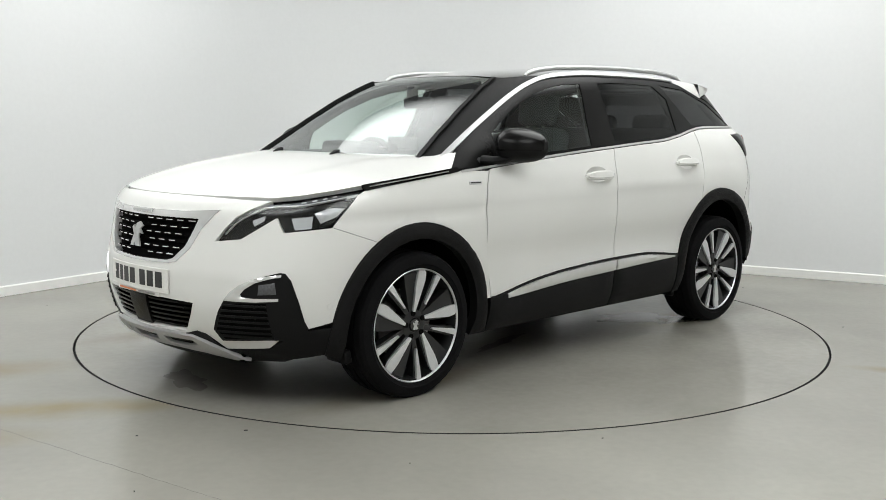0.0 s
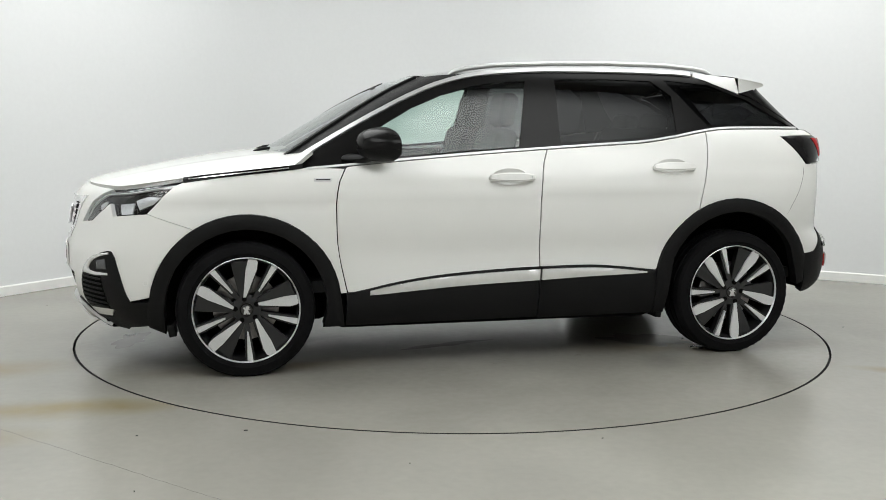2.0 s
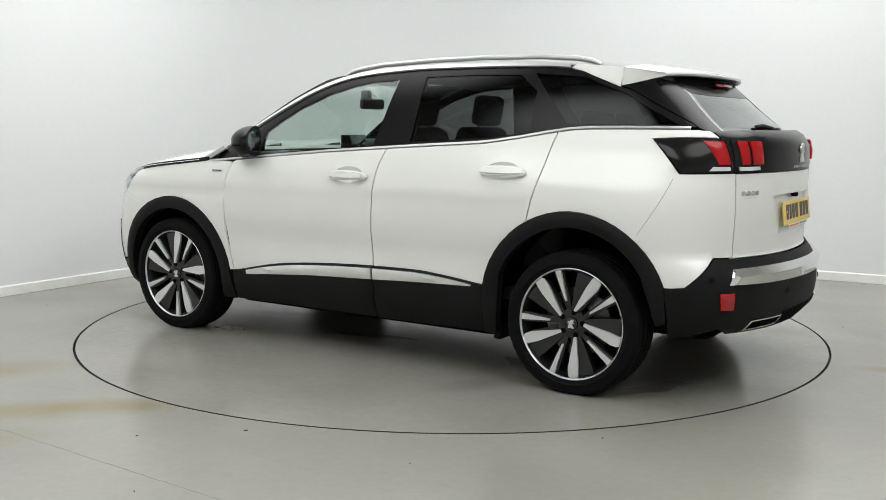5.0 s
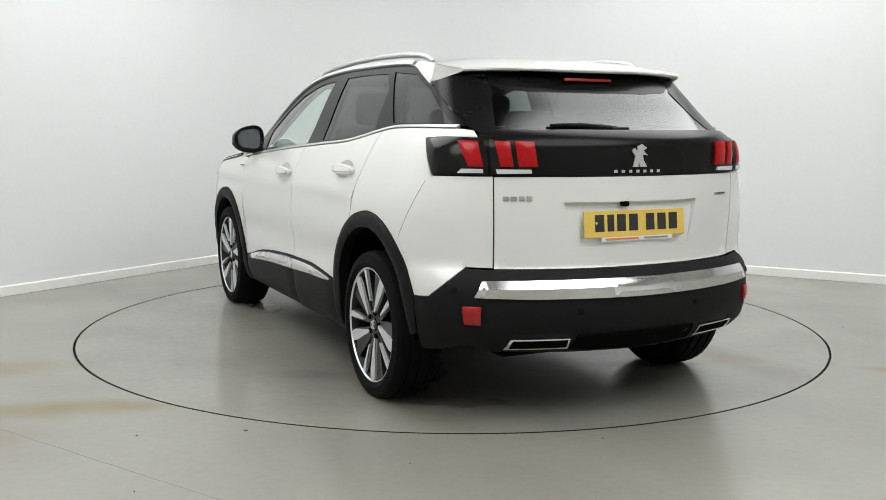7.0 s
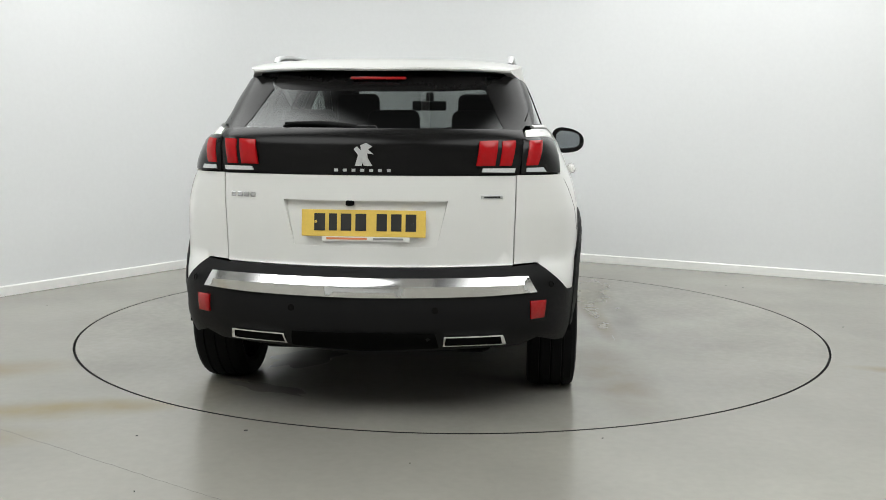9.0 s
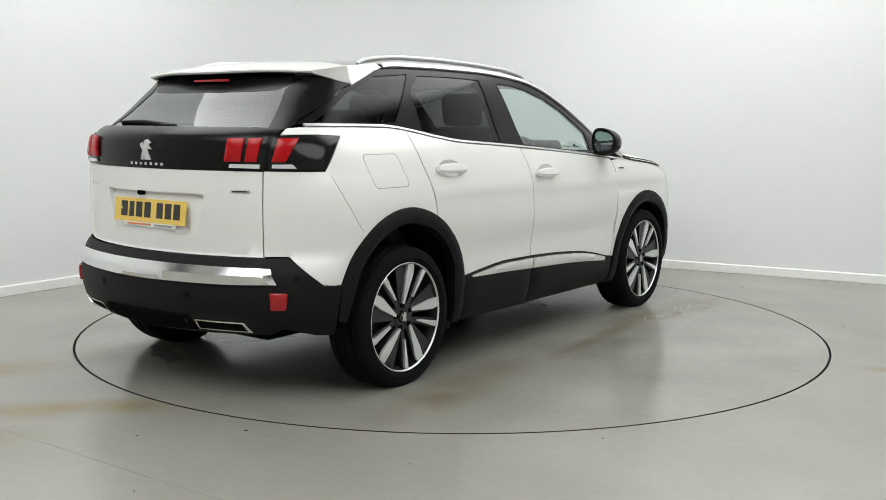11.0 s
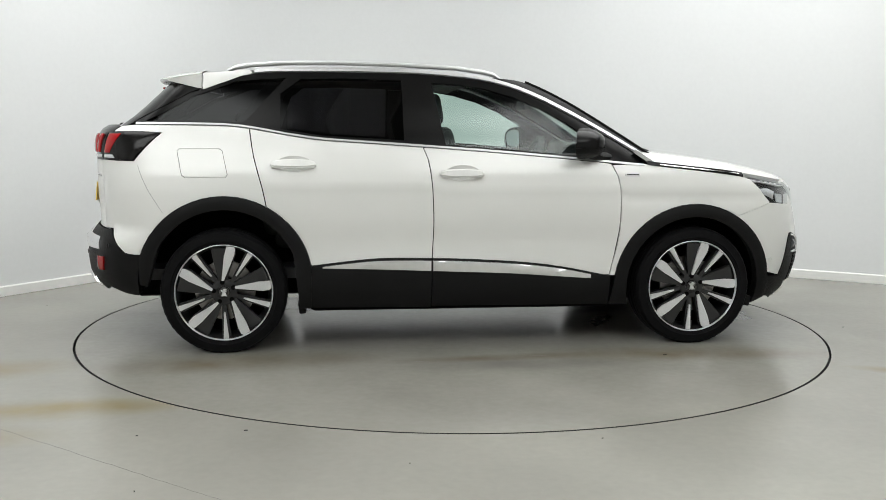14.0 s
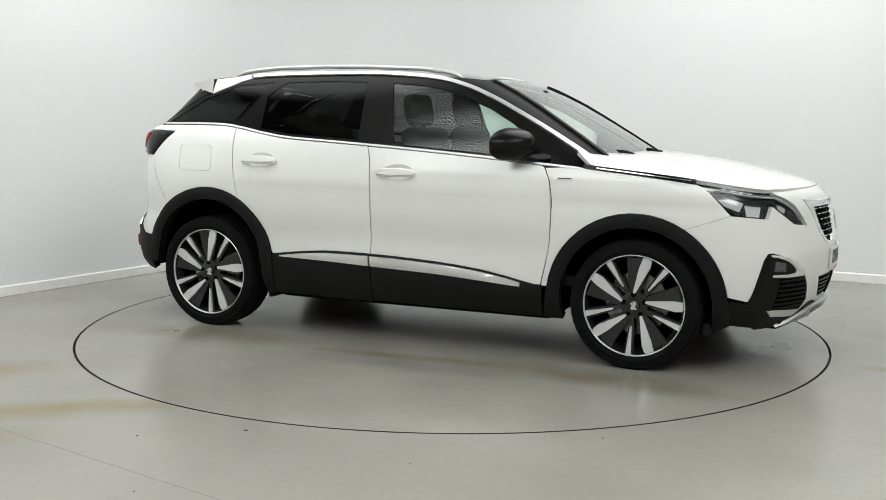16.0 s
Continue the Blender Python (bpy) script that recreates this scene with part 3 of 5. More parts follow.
rear_doors = bodies("rear_door", lower, rd, PAINT, "white rear door with a chrome sill strip", dent=door_shape, holes=[cup(-0.95, 1.040)])

# front wings
fw = X(lower, *up(front_gap, 1.036, 0.408, 10, G), *arc(*F_ARCH[:2], F_ARCH[2] + 0.003, 172.5, 58, 16), (1.80, 0.822), (1.745, 0.882), (1.668, 0.954), (1.627, 0.972), *line(bonnet_edge, 1.61, 1.03, 10, -0.022), (0.95, 1.040))
bodies("front_wing", lower, fw, PAINT, "white front wing", dent=lambda u, z: -0.006 * np.exp(-((z - 0.86) / 0.03) ** 2))

# rear quarters; the right one has the filler flap
def quarter():
    return X(lower, *up(rear_gap, 1.238, 0.805, 8, -G), *arc(*R_ARCH[:2], R_ARCH[2] + 0.003, 61, 161, 14), (-1.863, 0.555), (-1.948, 0.684)) + \
        YR(lower, (0.72, 0.679), (0.621, 0.676), (0.624, 0.85), (0.627, 1.052)) + X(lower, (-1.807, 1.05), (-1.660, 1.207), (-1.80, 1.213)) + \
        YR(lower, (0.662, 1.212), (0.658, 1.238)) + X(lower, *line(belt, -1.84, -1.2, 8, -0.012))


flap = X(lower, (-1.565, 1.121), (-1.352, 1.122), (-1.334, 1.108), (-1.306, 0.982), (-1.318, 0.965), (-1.535, 0.965), (-1.552, 0.98), (-1.578, 1.106))
ql = on_car(panel("rear_quarter", lower, quarter(), PAINT, car, "white rear quarter panel"))
qr = on_car(part("rear_quarter", panel_mesh("rear_quarter", lower, quarter(), PAINT, flip=True, holes=[flap]), car, "white rear quarter panel with a filler flap"))
fm = np.mean(flap, 0)
part("filler_flap", panel_mesh("filler_flap", lower, [tuple(fm + (np.array(p) - fm) * 0.975) for p in flap], PAINT, flip=True), qr)

# front bumper
grille_half = [(0, 0.874), (0.30, 0.876), (0.475, 0.888), (0.455, 0.868), (0.40, 0.80), (0.355, 0.715), (0.29, 0.655), (0.25, 0.645), (0, 0.640)]
low_half = [(0, 0.492), (0.2, 0.490), (0.385, 0.481), (0.365, 0.43), (0.31, 0.345), (0, 0.338)]
bh = YF(lower, (0, 0.942), (0.2, 0.941), (0.4, 0.937), (0.58, 0.931), (0.660, 0.930), (0.605, 0.898), (0.555, 0.862), (0.51, 0.810), (0.472, 0.754), (0.585, 0.768), (0.672, 0.832), (0.708, 0.862)) + \
    X(lower, (1.968, 0.799), (1.90, 0.809), (1.80, 0.8195)) + X(lower, *arc(*F_ARCH[:2], F_ARCH[2] + 0.003, 57.7, 8, 9), (1.90, 0.385), (1.98, 0.33)) + YF(lower, (0.66, 0.292), (0.47, 0.272), (0.2, 0.272), (0, 0.272))
grille_poly, low_poly = mirrored(YF(lower, *grille_half)), mirrored(YF(lower, *low_half))
front_bumper = body("front_bumper", lower, mirrored(bh), PAINT, "white front bumper", holes=[grille_poly, low_poly], thick=0.03)

# bonnet: a patch between the nose, the two wing edges and the scuttle
def bonnet_mesh(n=48, m=40):
    """Its sides follow the wings to the foot of the pillars, then climb along them to a tip on each side."""
    uf, us, foot = lower.by_y(0.668, 0.935), lower.by_x(1.09, 1.056), 0.93
    tip = np.array([0.996, 0.800, 1.126])
    verts, faces = [], []
    crest = curve((0, 0.944), (0.04, 0.954), (0.11, 0.972), (0.27, 1.006), (0.47, 1.044), (0.675, 1.074), (0.88, 1.098), (1, 1.110))

    def side_at(s):
        uu = uf + (us - uf) * min(s / foot, 1)
        p = lower.at(uu, float(bonnet_edge(lower.at(uu, 0.99)[0])))
        k = max(0.0, (s - foot) / (1 - foot))
        return p + (tip - p) * k

    c1, d1 = lower.at(uf, 0.937), tip
    c0, d0 = c1 * [1, -1, 1], d1 * [1, -1, 1]
    for i in range(m + 1):
        s = i / m
        edge = side_at(s)
        left, right = edge, edge * [1, -1, 1]
        for j in range(n + 1):
            q = 2 * j / n - 1
            nose = lower.at(q * uf, 0.937 + 0.007 * (1 - q * q))
            tail = np.array([1.165 - 0.169 * q * q, q * 0.80, 1.110])
            side = right + (left - right) * (q + 1) / 2
            rule = (1 - s) * nose + s * tail
            flat = (1 - s) * (c0 + (c1 - c0) * (q + 1) / 2) + s * (d0 + (d1 - d0) * (q + 1) / 2)
            p = side + rule - flat
            p[2] = edge[2] + (float(crest(s)) - edge[2]) * (1 - abs(q) ** (4 + 4 * s))
            p[2] += 0.006 * math.exp(-((abs(q) - 0.66) / 0.10) ** 2) * math.sin(math.pi * s) ** 0.7
            verts.append(p)
    for i in range(m):
        for j in range(n):
            a = i * (n + 1) + j
            faces.append((a, a + 1, a + n + 2, a + n + 1))
    k = len(verts)
    rim = [j for j in range(n + 1)] + [i * (n + 1) + n for i in range(1, m + 1)] + [m * (n + 1) + j for j in range(n - 1, -1, -1)] + [i * (n + 1) for i in range(m - 1, 0, -1)]
    verts += [np.array(verts[r]) * [1, 0.985, 1] - [0.006, 0, 0.02] for r in rim]
    for a in range(len(rim)):
        b = (a + 1) % len(rim)
        faces.append((rim[a], k + a, k + b, rim[b]))
    return mesh_of("bonnet", verts, faces, PAINT, True, 40)


bonnet = car_part("bonnet", bonnet_mesh(), "white bonnet with a soft crease")

# tailgate
tail_half = YR(lower, (0, 1.050), (0.3, 1.050), (0.622, 1.050), (0.619, 0.85), (0.616, 0.672), (0.3, 0.670), (0, 0.670))
recess = mirrored_rear(YR(lower, (0, 0.946), (0.345, 0.946), (0.30, 0.755), (0, 0.752)))
tailgate = body("tailgate", lower, mirrored_rear(tail_half), PAINT, "white tailgate with a recessed plate bay", holes=[recess], thick=0.03)
part("plate_bay", panel_mesh("plate_bay", lower, mirrored_rear(YR(lower, (0, 0.955), (0.36, 0.955), (0.32, 0.742), (0, 0.740))), PAINT, out=-0.022, step=0.025, dent=lambda u, z: 0.021 * np.clip((0.93 - z) / 0.17, 0, 1)), tailgate)
band = mirrored_rear(YR(lower, (0, 1.244), (0.3, 1.244), (0.56, 1.243), (0.645, 1.238), (0.655, 1.214), (0.645, 1.13), (0.636, 1.055), (0.3, 1.055), (0, 1.055)))
tail_band = on_car(panel("tail_band", lower, band, MATT_BLACK, car, "gloss black band across the tailgate"))

# rear bumper
rb = X(lower, *arc(*R_ARCH[:2], R_ARCH[2] - 0.01, 187, 160, 5), (-1.863, 0.549), (-1.95, 0.678)) + YR(lower, (0.72, 0.672), (0.62, 0.664), (0.3, 0.662), (0, 0.662))
rb_low = X(lower, (-1.795, 0.322), (-1.86, 0.328)) + YR(lower, (0.72, 0.365), (0.65, 0.332), (0.3, 0.318), (0, 0.312))
rear_bumper = body("rear_bumper", lower, rb + [(6 - u, z) for u, z in rb[::-1] if abs(u - 3) > 1e-6] + [(6 - u, z) for u, z in rb_low if abs(u - 3) > 1e-6] + rb_low[::-1], PLASTIC, "black textured rear bumper", out=0.006, thick=0.04)

# arch and sill cladding
def arch_clad(c, r_in, foot_a, foot_b, a0, a1):
    cx, cz, r = c
    return X(lower, *arc(cx, cz, r, a0, a1, 20), *foot_b, *arc(cx, cz, r_in, a1 - 12, a0 + 12, 20), *foot_a)


bodies("arch_cladding", lower, arch_clad(F_ARCH, 0.398, [(0.955, 0.235), (0.845, 0.235)], [(1.805, 0.26), (1.725, 0.225)], 173, 6), PLASTIC, "black wheel arch cladding", out=0.010, crown=0.012, crown_width=0.05, thick=0.05, step=0.035)
bodies("arch_cladding", lower, arch_clad(R_ARCH, 0.402, [(-0.925, 0.24), (-0.862, 0.24), (-0.862, 0.47)], [(-1.785, 0.385), (-1.745, 0.372)], 11, 162), PLASTIC, "black wheel arch cladding", out=0.010, crown=0.012, crown_width=0.05, thick=0.05, step=0.035)
for name, x0, x1, doors in (("sill_cladding", 0.838, mid_gap(0.3) + G, front_doors), ("sill_cladding", mid_gap(0.3) - G, -0.86, rear_doors)):
    poly = X(lower, *line(sill, x0, x1, 12, 0.0), (x1, 0.242), (x0, 0.236))
    pair(name, lower, poly, PLASTIC, None, "black plastic sill cladding", parents=doors, out=0.006, crown=0.014, crown_width=0.06, thick=0.04)
strip_low = curve((-0.80, 0.476), (-0.66, 0.472), (-0.455, 0.466), (-0.177, 0.454), (0.224, 0.438), (0.465, 0.421), (0.647, 0.407), (0.72, 0.402))
pair("sill_strip", lower, X(lower, *line(sill, 0.72, -0.187, 12, -0.007), *line(strip_low, -0.187, 0.72, 12, -0.006)), BRIGHT, None, "polished chrome sill strip", parents=front_doors, out=0.020, crown=0.008, crown_width=0.02, step=0.03)
pair("sill_strip", lower, X(lower, *line(sill, -0.198, -0.80, 10, -0.007), *line(strip_low, -0.80, -0.198, 10, -0.006)), BRIGHT, None, "polished chrome sill strip", parents=rear_doors, out=0.020, crown=0.008, crown_width=0.02, step=0.03)

# side windows
dlo = X(upper, *line(belt, 1.05, -1.84, 22, 0.002), (-1.80, 1.275), (-1.52, 1.424), *line(roofline, -1.44, 1.04, 26, 0.0))
glass_f = X(upper, (-0.105, 1.148), (-0.140, 1.33), (-0.175, 1.497), (0.0, 1.487), (0.134, 1.465), (0.298, 1.42), (0.463, 1.352), (0.60, 1.275), (0.69, 1.215), (0.68, 1.088), (0.3, 1.118))
glass_r = X(upper, (-0.338, 1.168), (-0.345, 1.508), (-0.65, 1.514), (-0.915, 1.508), (-1.025, 1.425), (-1.028, 1.228), (-0.8, 1.194))
glass_q = X(upper, (-1.225, 1.266), (-1.76, 1.266), (-1.50, 1.408), (-1.27, 1.492), (-0.995, 1.514))
frames = bodies("window_frame", upper, dlo, MATT_BLACK, "satin black window surround", holes=[glass_f, glass_r, glass_q], thick=0.02)
for nm, poly, mat, lab in (("front_window", glass_f, GLASS, "clear green-tinted side glass"), ("rear_window", glass_r, PRIVACY, "dark privacy glass"), ("quarter_window", glass_q, PRIVACY, "dark privacy glass")):
    for o in bodies(nm, upper, poly, mat, lab, out=-0.004, thick=0.0, step=0.08):
        o.visible_shadow = False
bodies("belt_strip", lower, X(lower, *line(belt, 1.03, -1.81, 30, -0.007), *line(belt, -1.81, 1.03, 30, 0.003)), SATIN, "thin chrome belt strip", out=0.004, step=0.03)
bodies("roof_strip", upper, X(upper, *line(roofline, 1.075, -1.17, 42, 0.000), *line(roofline, -1.17, 1.075, 42, 0.019)), SATIN, "satin silver roof line strip", out=0.011, step=0.03)
bodies("rear_pillar", upper, X(upper, (-1.838, 1.252), (-1.80, 1.278), (-1.518, 1.428), (-1.46, 1.448)) + YR(upper, (0.555, 1.478), (0.500, 1.455), (0.480, 1.415), (0.512, 1.35), (0.567, 1.238), (0.634, 1.228)), MATT_BLACK, "satin black rear pillar", out=0.003)
d_edge = X(upper, (-1.18, 1.538), (-1.25, 1.519), (-1.40, 1.463), (-1.452, 1.443), (-1.454, 1.534), (-1.2, 1.558))
bodies("pillar_top", upper, d_edge, PAINT, "white pillar top", out=0.002)

# windscreen, front pillars, rear screen
ws = mirrored(YF(upper, (0, 1.535), (0.3, 1.527), (0.50, 1.507), (0.535, 1.44), (0.58, 1.33), (0.625, 1.20), (0.668, 1.075), (0.35, 1.062), (0, 1.058)))
windscreen = body("windscreen", upper, ws, WINDSCREEN, "laminated windscreen with a dark border", thick=0.0, step=0.06)
windscreen.visible_shadow = False
border_in = mirrored(YF(upper, (0, 1.505), (0.3, 1.497), (0.47, 1.478), (0.515, 1.41), (0.56, 1.30), (0.60, 1.20), (0.63, 1.115), (0.35, 1.098), (0, 1.094)))
body("screen_border", upper, ws, GLOSS_BLACK, "black screen border", holes=[border_in], out=-0.004, thick=0.002)
bodies("front_pillar", upper, YF(upper, (0.675, 1.065), (0.672, 1.075), (0.629, 1.20), (0.584, 1.33), (0.539, 1.44), (0.504, 1.509)) + X(upper, *line(roofline, 0.10, 1.06, 16, 0.019)), PLASTIC, "black front pillar", out=0.001)
edge_out = [(0.676, 1.085), (0.633, 1.20), (0.588, 1.33), (0.543, 1.44), (0.510, 1.505)]
bodies("screen_moulding", upper, YF(upper, *edge_out, *[(y - 0.022, z) for y, z in edge_out[::-1]]), PLASTIC, "black moulding beside the windscreen", out=0.014, step=0.02, thick=0.016)
rs = mirrored_rear(YR(upper, (0, 1.478), (0.3, 1.476), (0.515, 1.468), (0.56, 1.38), (0.628, 1.228), (0.3, 1.214), (0, 1.211)))
rear_screen = body("rear_screen", upper, rs, REAR_GLASS, "tinted heated rear screen", thick=0.0, step=0.06)
rear_screen.visible_shadow = False

# roof
zc = curve((-1.8, 1.50), (-1.5, 1.558), (-1.3, 1.58), (-1.0, 1.600), (-0.6, 1.608), (-0.3, 1.604), (0.0, 1.583), (0.15, 1.567), (0.26, 1.551), (0.37, 1.534))


def roof_mesh(n=36, m=34):
    verts, faces = [], []
    for i in range(m + 1):
        for j in range(n + 1):
            q = 2 * j / n - 1
            x0, x1 = 0.355 - 0.23 * abs(q) ** 6, -1.455
            x = x0 + (x1 - x0) * i / m
            ze = float(roofline(x)) + 0.019 if x > -1.2 else 1.555 - 0.10 * (-1.2 - x)
            w = float(flank_top(ze) - taper(x))
            c = float(zc(x))
            verts.append((x, q * w, c - (c - ze) * abs(q) ** 3))
    for i in range(m):
        for j in range(n):
            a = i * (n + 1) + j
            faces.append((a, a + n + 1, a + n + 2, a + 1))
    return mesh_of("roof", verts, faces, GLOSS_BLACK, True, 50)


car_part("roof", roof_mesh(), "gloss black glass roof")


fin = curve((-1.72, 0.560), (-1.665, 0.597), (-1.60, 0.640), (-1.455, 0.654))


def spoiler_mesh(n=36, m=10, under=False):
    """A wing over the rear screen with a fin at each end; or the dark sheet under it."""
    verts, faces = [], []
    reach = 0.955 if under else 1.0
    for j in range(n + 1):
        q = (2 * j / n - 1) * reach
        x1 = -1.762 + 0.115 * q * q
        row = []
        for i in range(m + 1):
            s = i / m
            x = -1.458 + (x1 + 1.458) * s
            c, e = float(zc(x)), 1.531 - 0.15 * (-1.458 - x)
            row.append((x, q * (float(fin(x)) - 0.022), c + 0.003 - (c - e) * abs(q) ** 3))
        x, y, z = row[-1]
        low = [(x - 0.003, y, z - 0.007), (x + 0.004, y * 1.005, z - 0.015), (-1.458, q * 0.652, 1.500 - 0.053 * abs(q) ** 6)]
        if under:
            row = [(x + 0.012, y, z - 0.021), (-1.458, q * 0.645, 1.496 - 0.053 * abs(q) ** 6)]
        else:
            row += low
        verts += row
        k = len(row)
    for j in range(n):
        for i in range(k - 1):
            a = j * k + i
            faces.append((a, a + k, a + k + 1, a + 1)[::-1])
    if not under:
        faces += [tuple(range(k))[::-1], tuple(range(n * k, n * k + k))]
    return mesh_of("spoiler", verts, faces, MATT_BLACK if under else PAINT, True, 45)


spoiler = car_part("spoiler", spoiler_mesh(), "white roof spoiler with a fin at each end")
part("underside", spoiler_mesh(under=True), spoiler, "black underside")
frit = mirrored_rear(YR(upper, (0, 1.500), (0.3, 1.498), (0.475, 1.490), (0.484, 1.436), (0.44, 1.414), (0.3, 1.406), (0, 1.404)))
part("screen_band", panel_mesh("screen_band", upper, frit, MATT_BLACK, out=0.001, thick=0.002), spoiler, "black band over the rear screen")

# inner shell, wheel wells and floor pan
F_HOLE, R_HOLE = X(lower, *arc(1.335, 0.345, 0.455, 0, 345, 26)), X(lower, *arc(-1.33, 0.37, 0.455, 0, 345, 26))
for flip in (False, True):
    shell = [(0.0, 0.26), (lower.by_x(-0.8, 0.26), 0.26), (lower.by_x(-1.74, 0.38), 0.38), (3.0, 0.36), (3.0, 1.0), (2.6, 1.2), (lower.by_x(-1.0, 1.15), 1.15), (lower.by_x(0.9, 1.0), 1.0), (lower.by_x(1.55, 0.93), 0.93), (0.5, 0.88), (0.0, 0.88)]
    on_car(part("inner_shell", panel_mesh("inner_shell", lower, shell, DARK, out=-0.035, thick=0.002, holes=[F_HOLE, R_HOLE], step=0.07, flip=flip), car))


def well_mesh(cx, cz, r, y0, y1, n=24):
    verts, faces = [], []
    for i in range(n + 1):
        a = radians(-4 + 188 * i / n)
        for y in (y0, y1):
            verts.append((cx + r * math.cos(a), y, cz + r * math.sin(a)))
    for i in range(n):
        faces.append((2 * i, 2 * i + 1, 2 * i + 3, 2 * i + 2))
    verts.append((cx, y1, cz))
    faces += [(2 * i + 1, len(verts) - 1, 2 * i + 3) for i in range(n)]
    return mesh_of("wheel_well", verts, faces, DARK)


for s in (1, -1):
    car_part("wheel_well", well_mesh(1.335, 0.35, 0.44, 0.875 * s, 0.50 * s))
    car_part("wheel_well", well_mesh(-1.335, 0.38, 0.44, 0.875 * s, 0.50 * s))
car_part("floor_pan", box_mesh("floor_pan", (1.75, 1.60, 0.12), DARK, 0.03, centre=(0, 0, 0.265)))
car_part("engine_undertray", box_mesh("engine_undertray", (1.15, 1.06, 0.14), DARK, 0.04, centre=(1.47, 0, 0.27)))
car_part("rear_underfloor", box_mesh("rear_underfloor", (1.0, 1.06, 0.14), DARK, 0.05, centre=(-1.40, 0, 0.325)))

for s in (1, -1):
    for x, z, w in ((-0.915, 0.232, 0.04), (1.70, 0.235, 0.04)):
        car_part("deflector", box_mesh("deflector", (w, 0.14, 0.062), PLASTIC, 0.008, 2), "small black air deflector", at=pose(x, 0.77 * s, z, 0, 12 if x > 0 else -8, 0))
    for k, x in enumerate((0.62, 0.40, 0.11, -0.10, -0.42, -0.70)):
        car_part("jacking_seam", box_mesh("jacking_seam", (0.12 + 0.05 * (k % 3), 0.012, 0.030 + 0.008 * (k % 2)), DARK, 0.003, 1), at=pose(x, 0.805 * s, 0.236))

# ---- wheels ----
tyre_profile = [(-0.09, 0.252), (-0.105, 0.27), (-0.114, 0.30), (-0.108, 0.328), (-0.092, 0.340), (-0.075, 0.3435)]
for y in (-0.052, 0.0, 0.052):
    tyre_profile += [(y - 0.006, 0.3445), (y - 0.004, 0.337), (y + 0.004, 0.337), (y + 0.006, 0.3445)]
tyre_profile += [(0.075, 0.3435), (0.092, 0.340), (0.108, 0.328), (0.1145, 0.30), (0.1165, 0.288), (0.113, 0.284), (0.108, 0.270), (0.098, 0.262)]
tyre_me = lathe("tyre", tyre_profile, RUBBER, 96, sharp=20)
k = len(tyre_profile)
for i in range(96):
    if i % 2:
        continue
    for j, (y, r) in enumerate(tyre_profile):
        if 0.068 < abs(y) < 0.112 and r > 0.32:
            v = tyre_me.vertices[i * k + j]
            v.co.x, v.co.z = v.co.x * 0.994, v.co.z * 0.994
for v in tyre_me.vertices:
    v.co.z = max(v.co.z, -0.337)
lip_me = lathe("rim_lip", [(0.096, 0.2585), (0.103, 0.2605), (0.106, 0.2635), (0.104, 0.2665), (0.094, 0.2670)], ALLOY, 96)
barrel_me = lathe("barrel", [(0.10, 0.2555), (0.07, 0.246), (-0.07, 0.232), (-0.10, 0.24)], GREY_ALLOY, 72)
disc_me = lathe("brake_disc", [(-0.01, 0.07), (0.012, 0.08), (0.012, 0.165), (-0.012, 0.165), (-0.012, 0.08)], STEEL, 64)
backing_me = lathe("backing", [(-0.03, 0.01), (-0.03, 0.236)], DARK, 48)
hub_me = lathe("hub", [(0.05, 0.075), (0.078, 0.070), (0.083, 0.055), (0.083, 0.036), (0.079, 0.034), (0.079, 0.001)], HUB_GREY, 48)
cap_me = lathe("centre_cap", [(0.078, 0.032), (0.088, 0.029), (0.090, 0.020), (0.090, 0.001)], GLOSS_BLACK, 36)
bolt_me = lathe("bolt", [(0.070, 0.0125), (0.0875, 0.0125), (0.0875, 0.010), (0.0855, 0.009), (0.0855, 0.001)], DARK, 14)


def polar_prism(name, pts, y0, y1, mat, drop=0.0, bevel=0.003):
    """A slab in the wheel's plane from (radius, degrees) corners; drop: how much lower its inner end lies."""
    bm = bmesh.new()
    P = []
    flat = [Vector((r * math.cos(radians(a)), r * math.sin(radians(a)))) for r, a in pts]
    for p, q in zip(flat, flat[1:] + flat[:1]):
        for i in range(4):
            v = p.lerp(q, i / 4)
            P.append((v.length, math.atan2(v.y, v.x)))
    top = [bm.verts.new((-r * math.cos(a), y1 - drop * (1 - r / 0.26) ** 1.5, r * math.sin(a))) for r, a in P]
    low = [bm.verts.new((-r * math.cos(a), y0, r * math.sin(a))) for r, a in P]
    bm.faces.new(top)
    for i in range(len(P)):
        j = (i + 1) % len(P)
        bm.faces.new((top[i], top[j], low[j], low[i]))
    return bm_mesh(name, bm, mat, True, 25)


big_me = polar_prism("spoke_face", [(0.066, 20), (0.064, 9), (0.213, -7.5), (0.247, -6.4), (0.2575, -4.5), (0.2575, 4.5), (0.20, 7.6)], 0.060, 0.101, ALLOY, 0.014)
thin_me = polar_prism("spoke_face", [(0.112, -25), (0.110, -29), (0.2575, -29), (0.2575, -22.5)], 0.060, 0.100, ALLOY, 0.014)
arm_me = polar_prism("spoke_arm", [(0.045, 42), (0.045, -2), (0.110, -7), (0.215, -8.5), (0.256, -6), (0.256, 24), (0.16, 27)], 0.045, 0.090, GREY_ALLOY, 0.016)
rib_me = polar_prism("spoke_arm", [(0.060, -20), (0.060, -40), (0.256, -31), (0.256, -20)], 0.040, 0.088, GREY_ALLOY, 0.016)


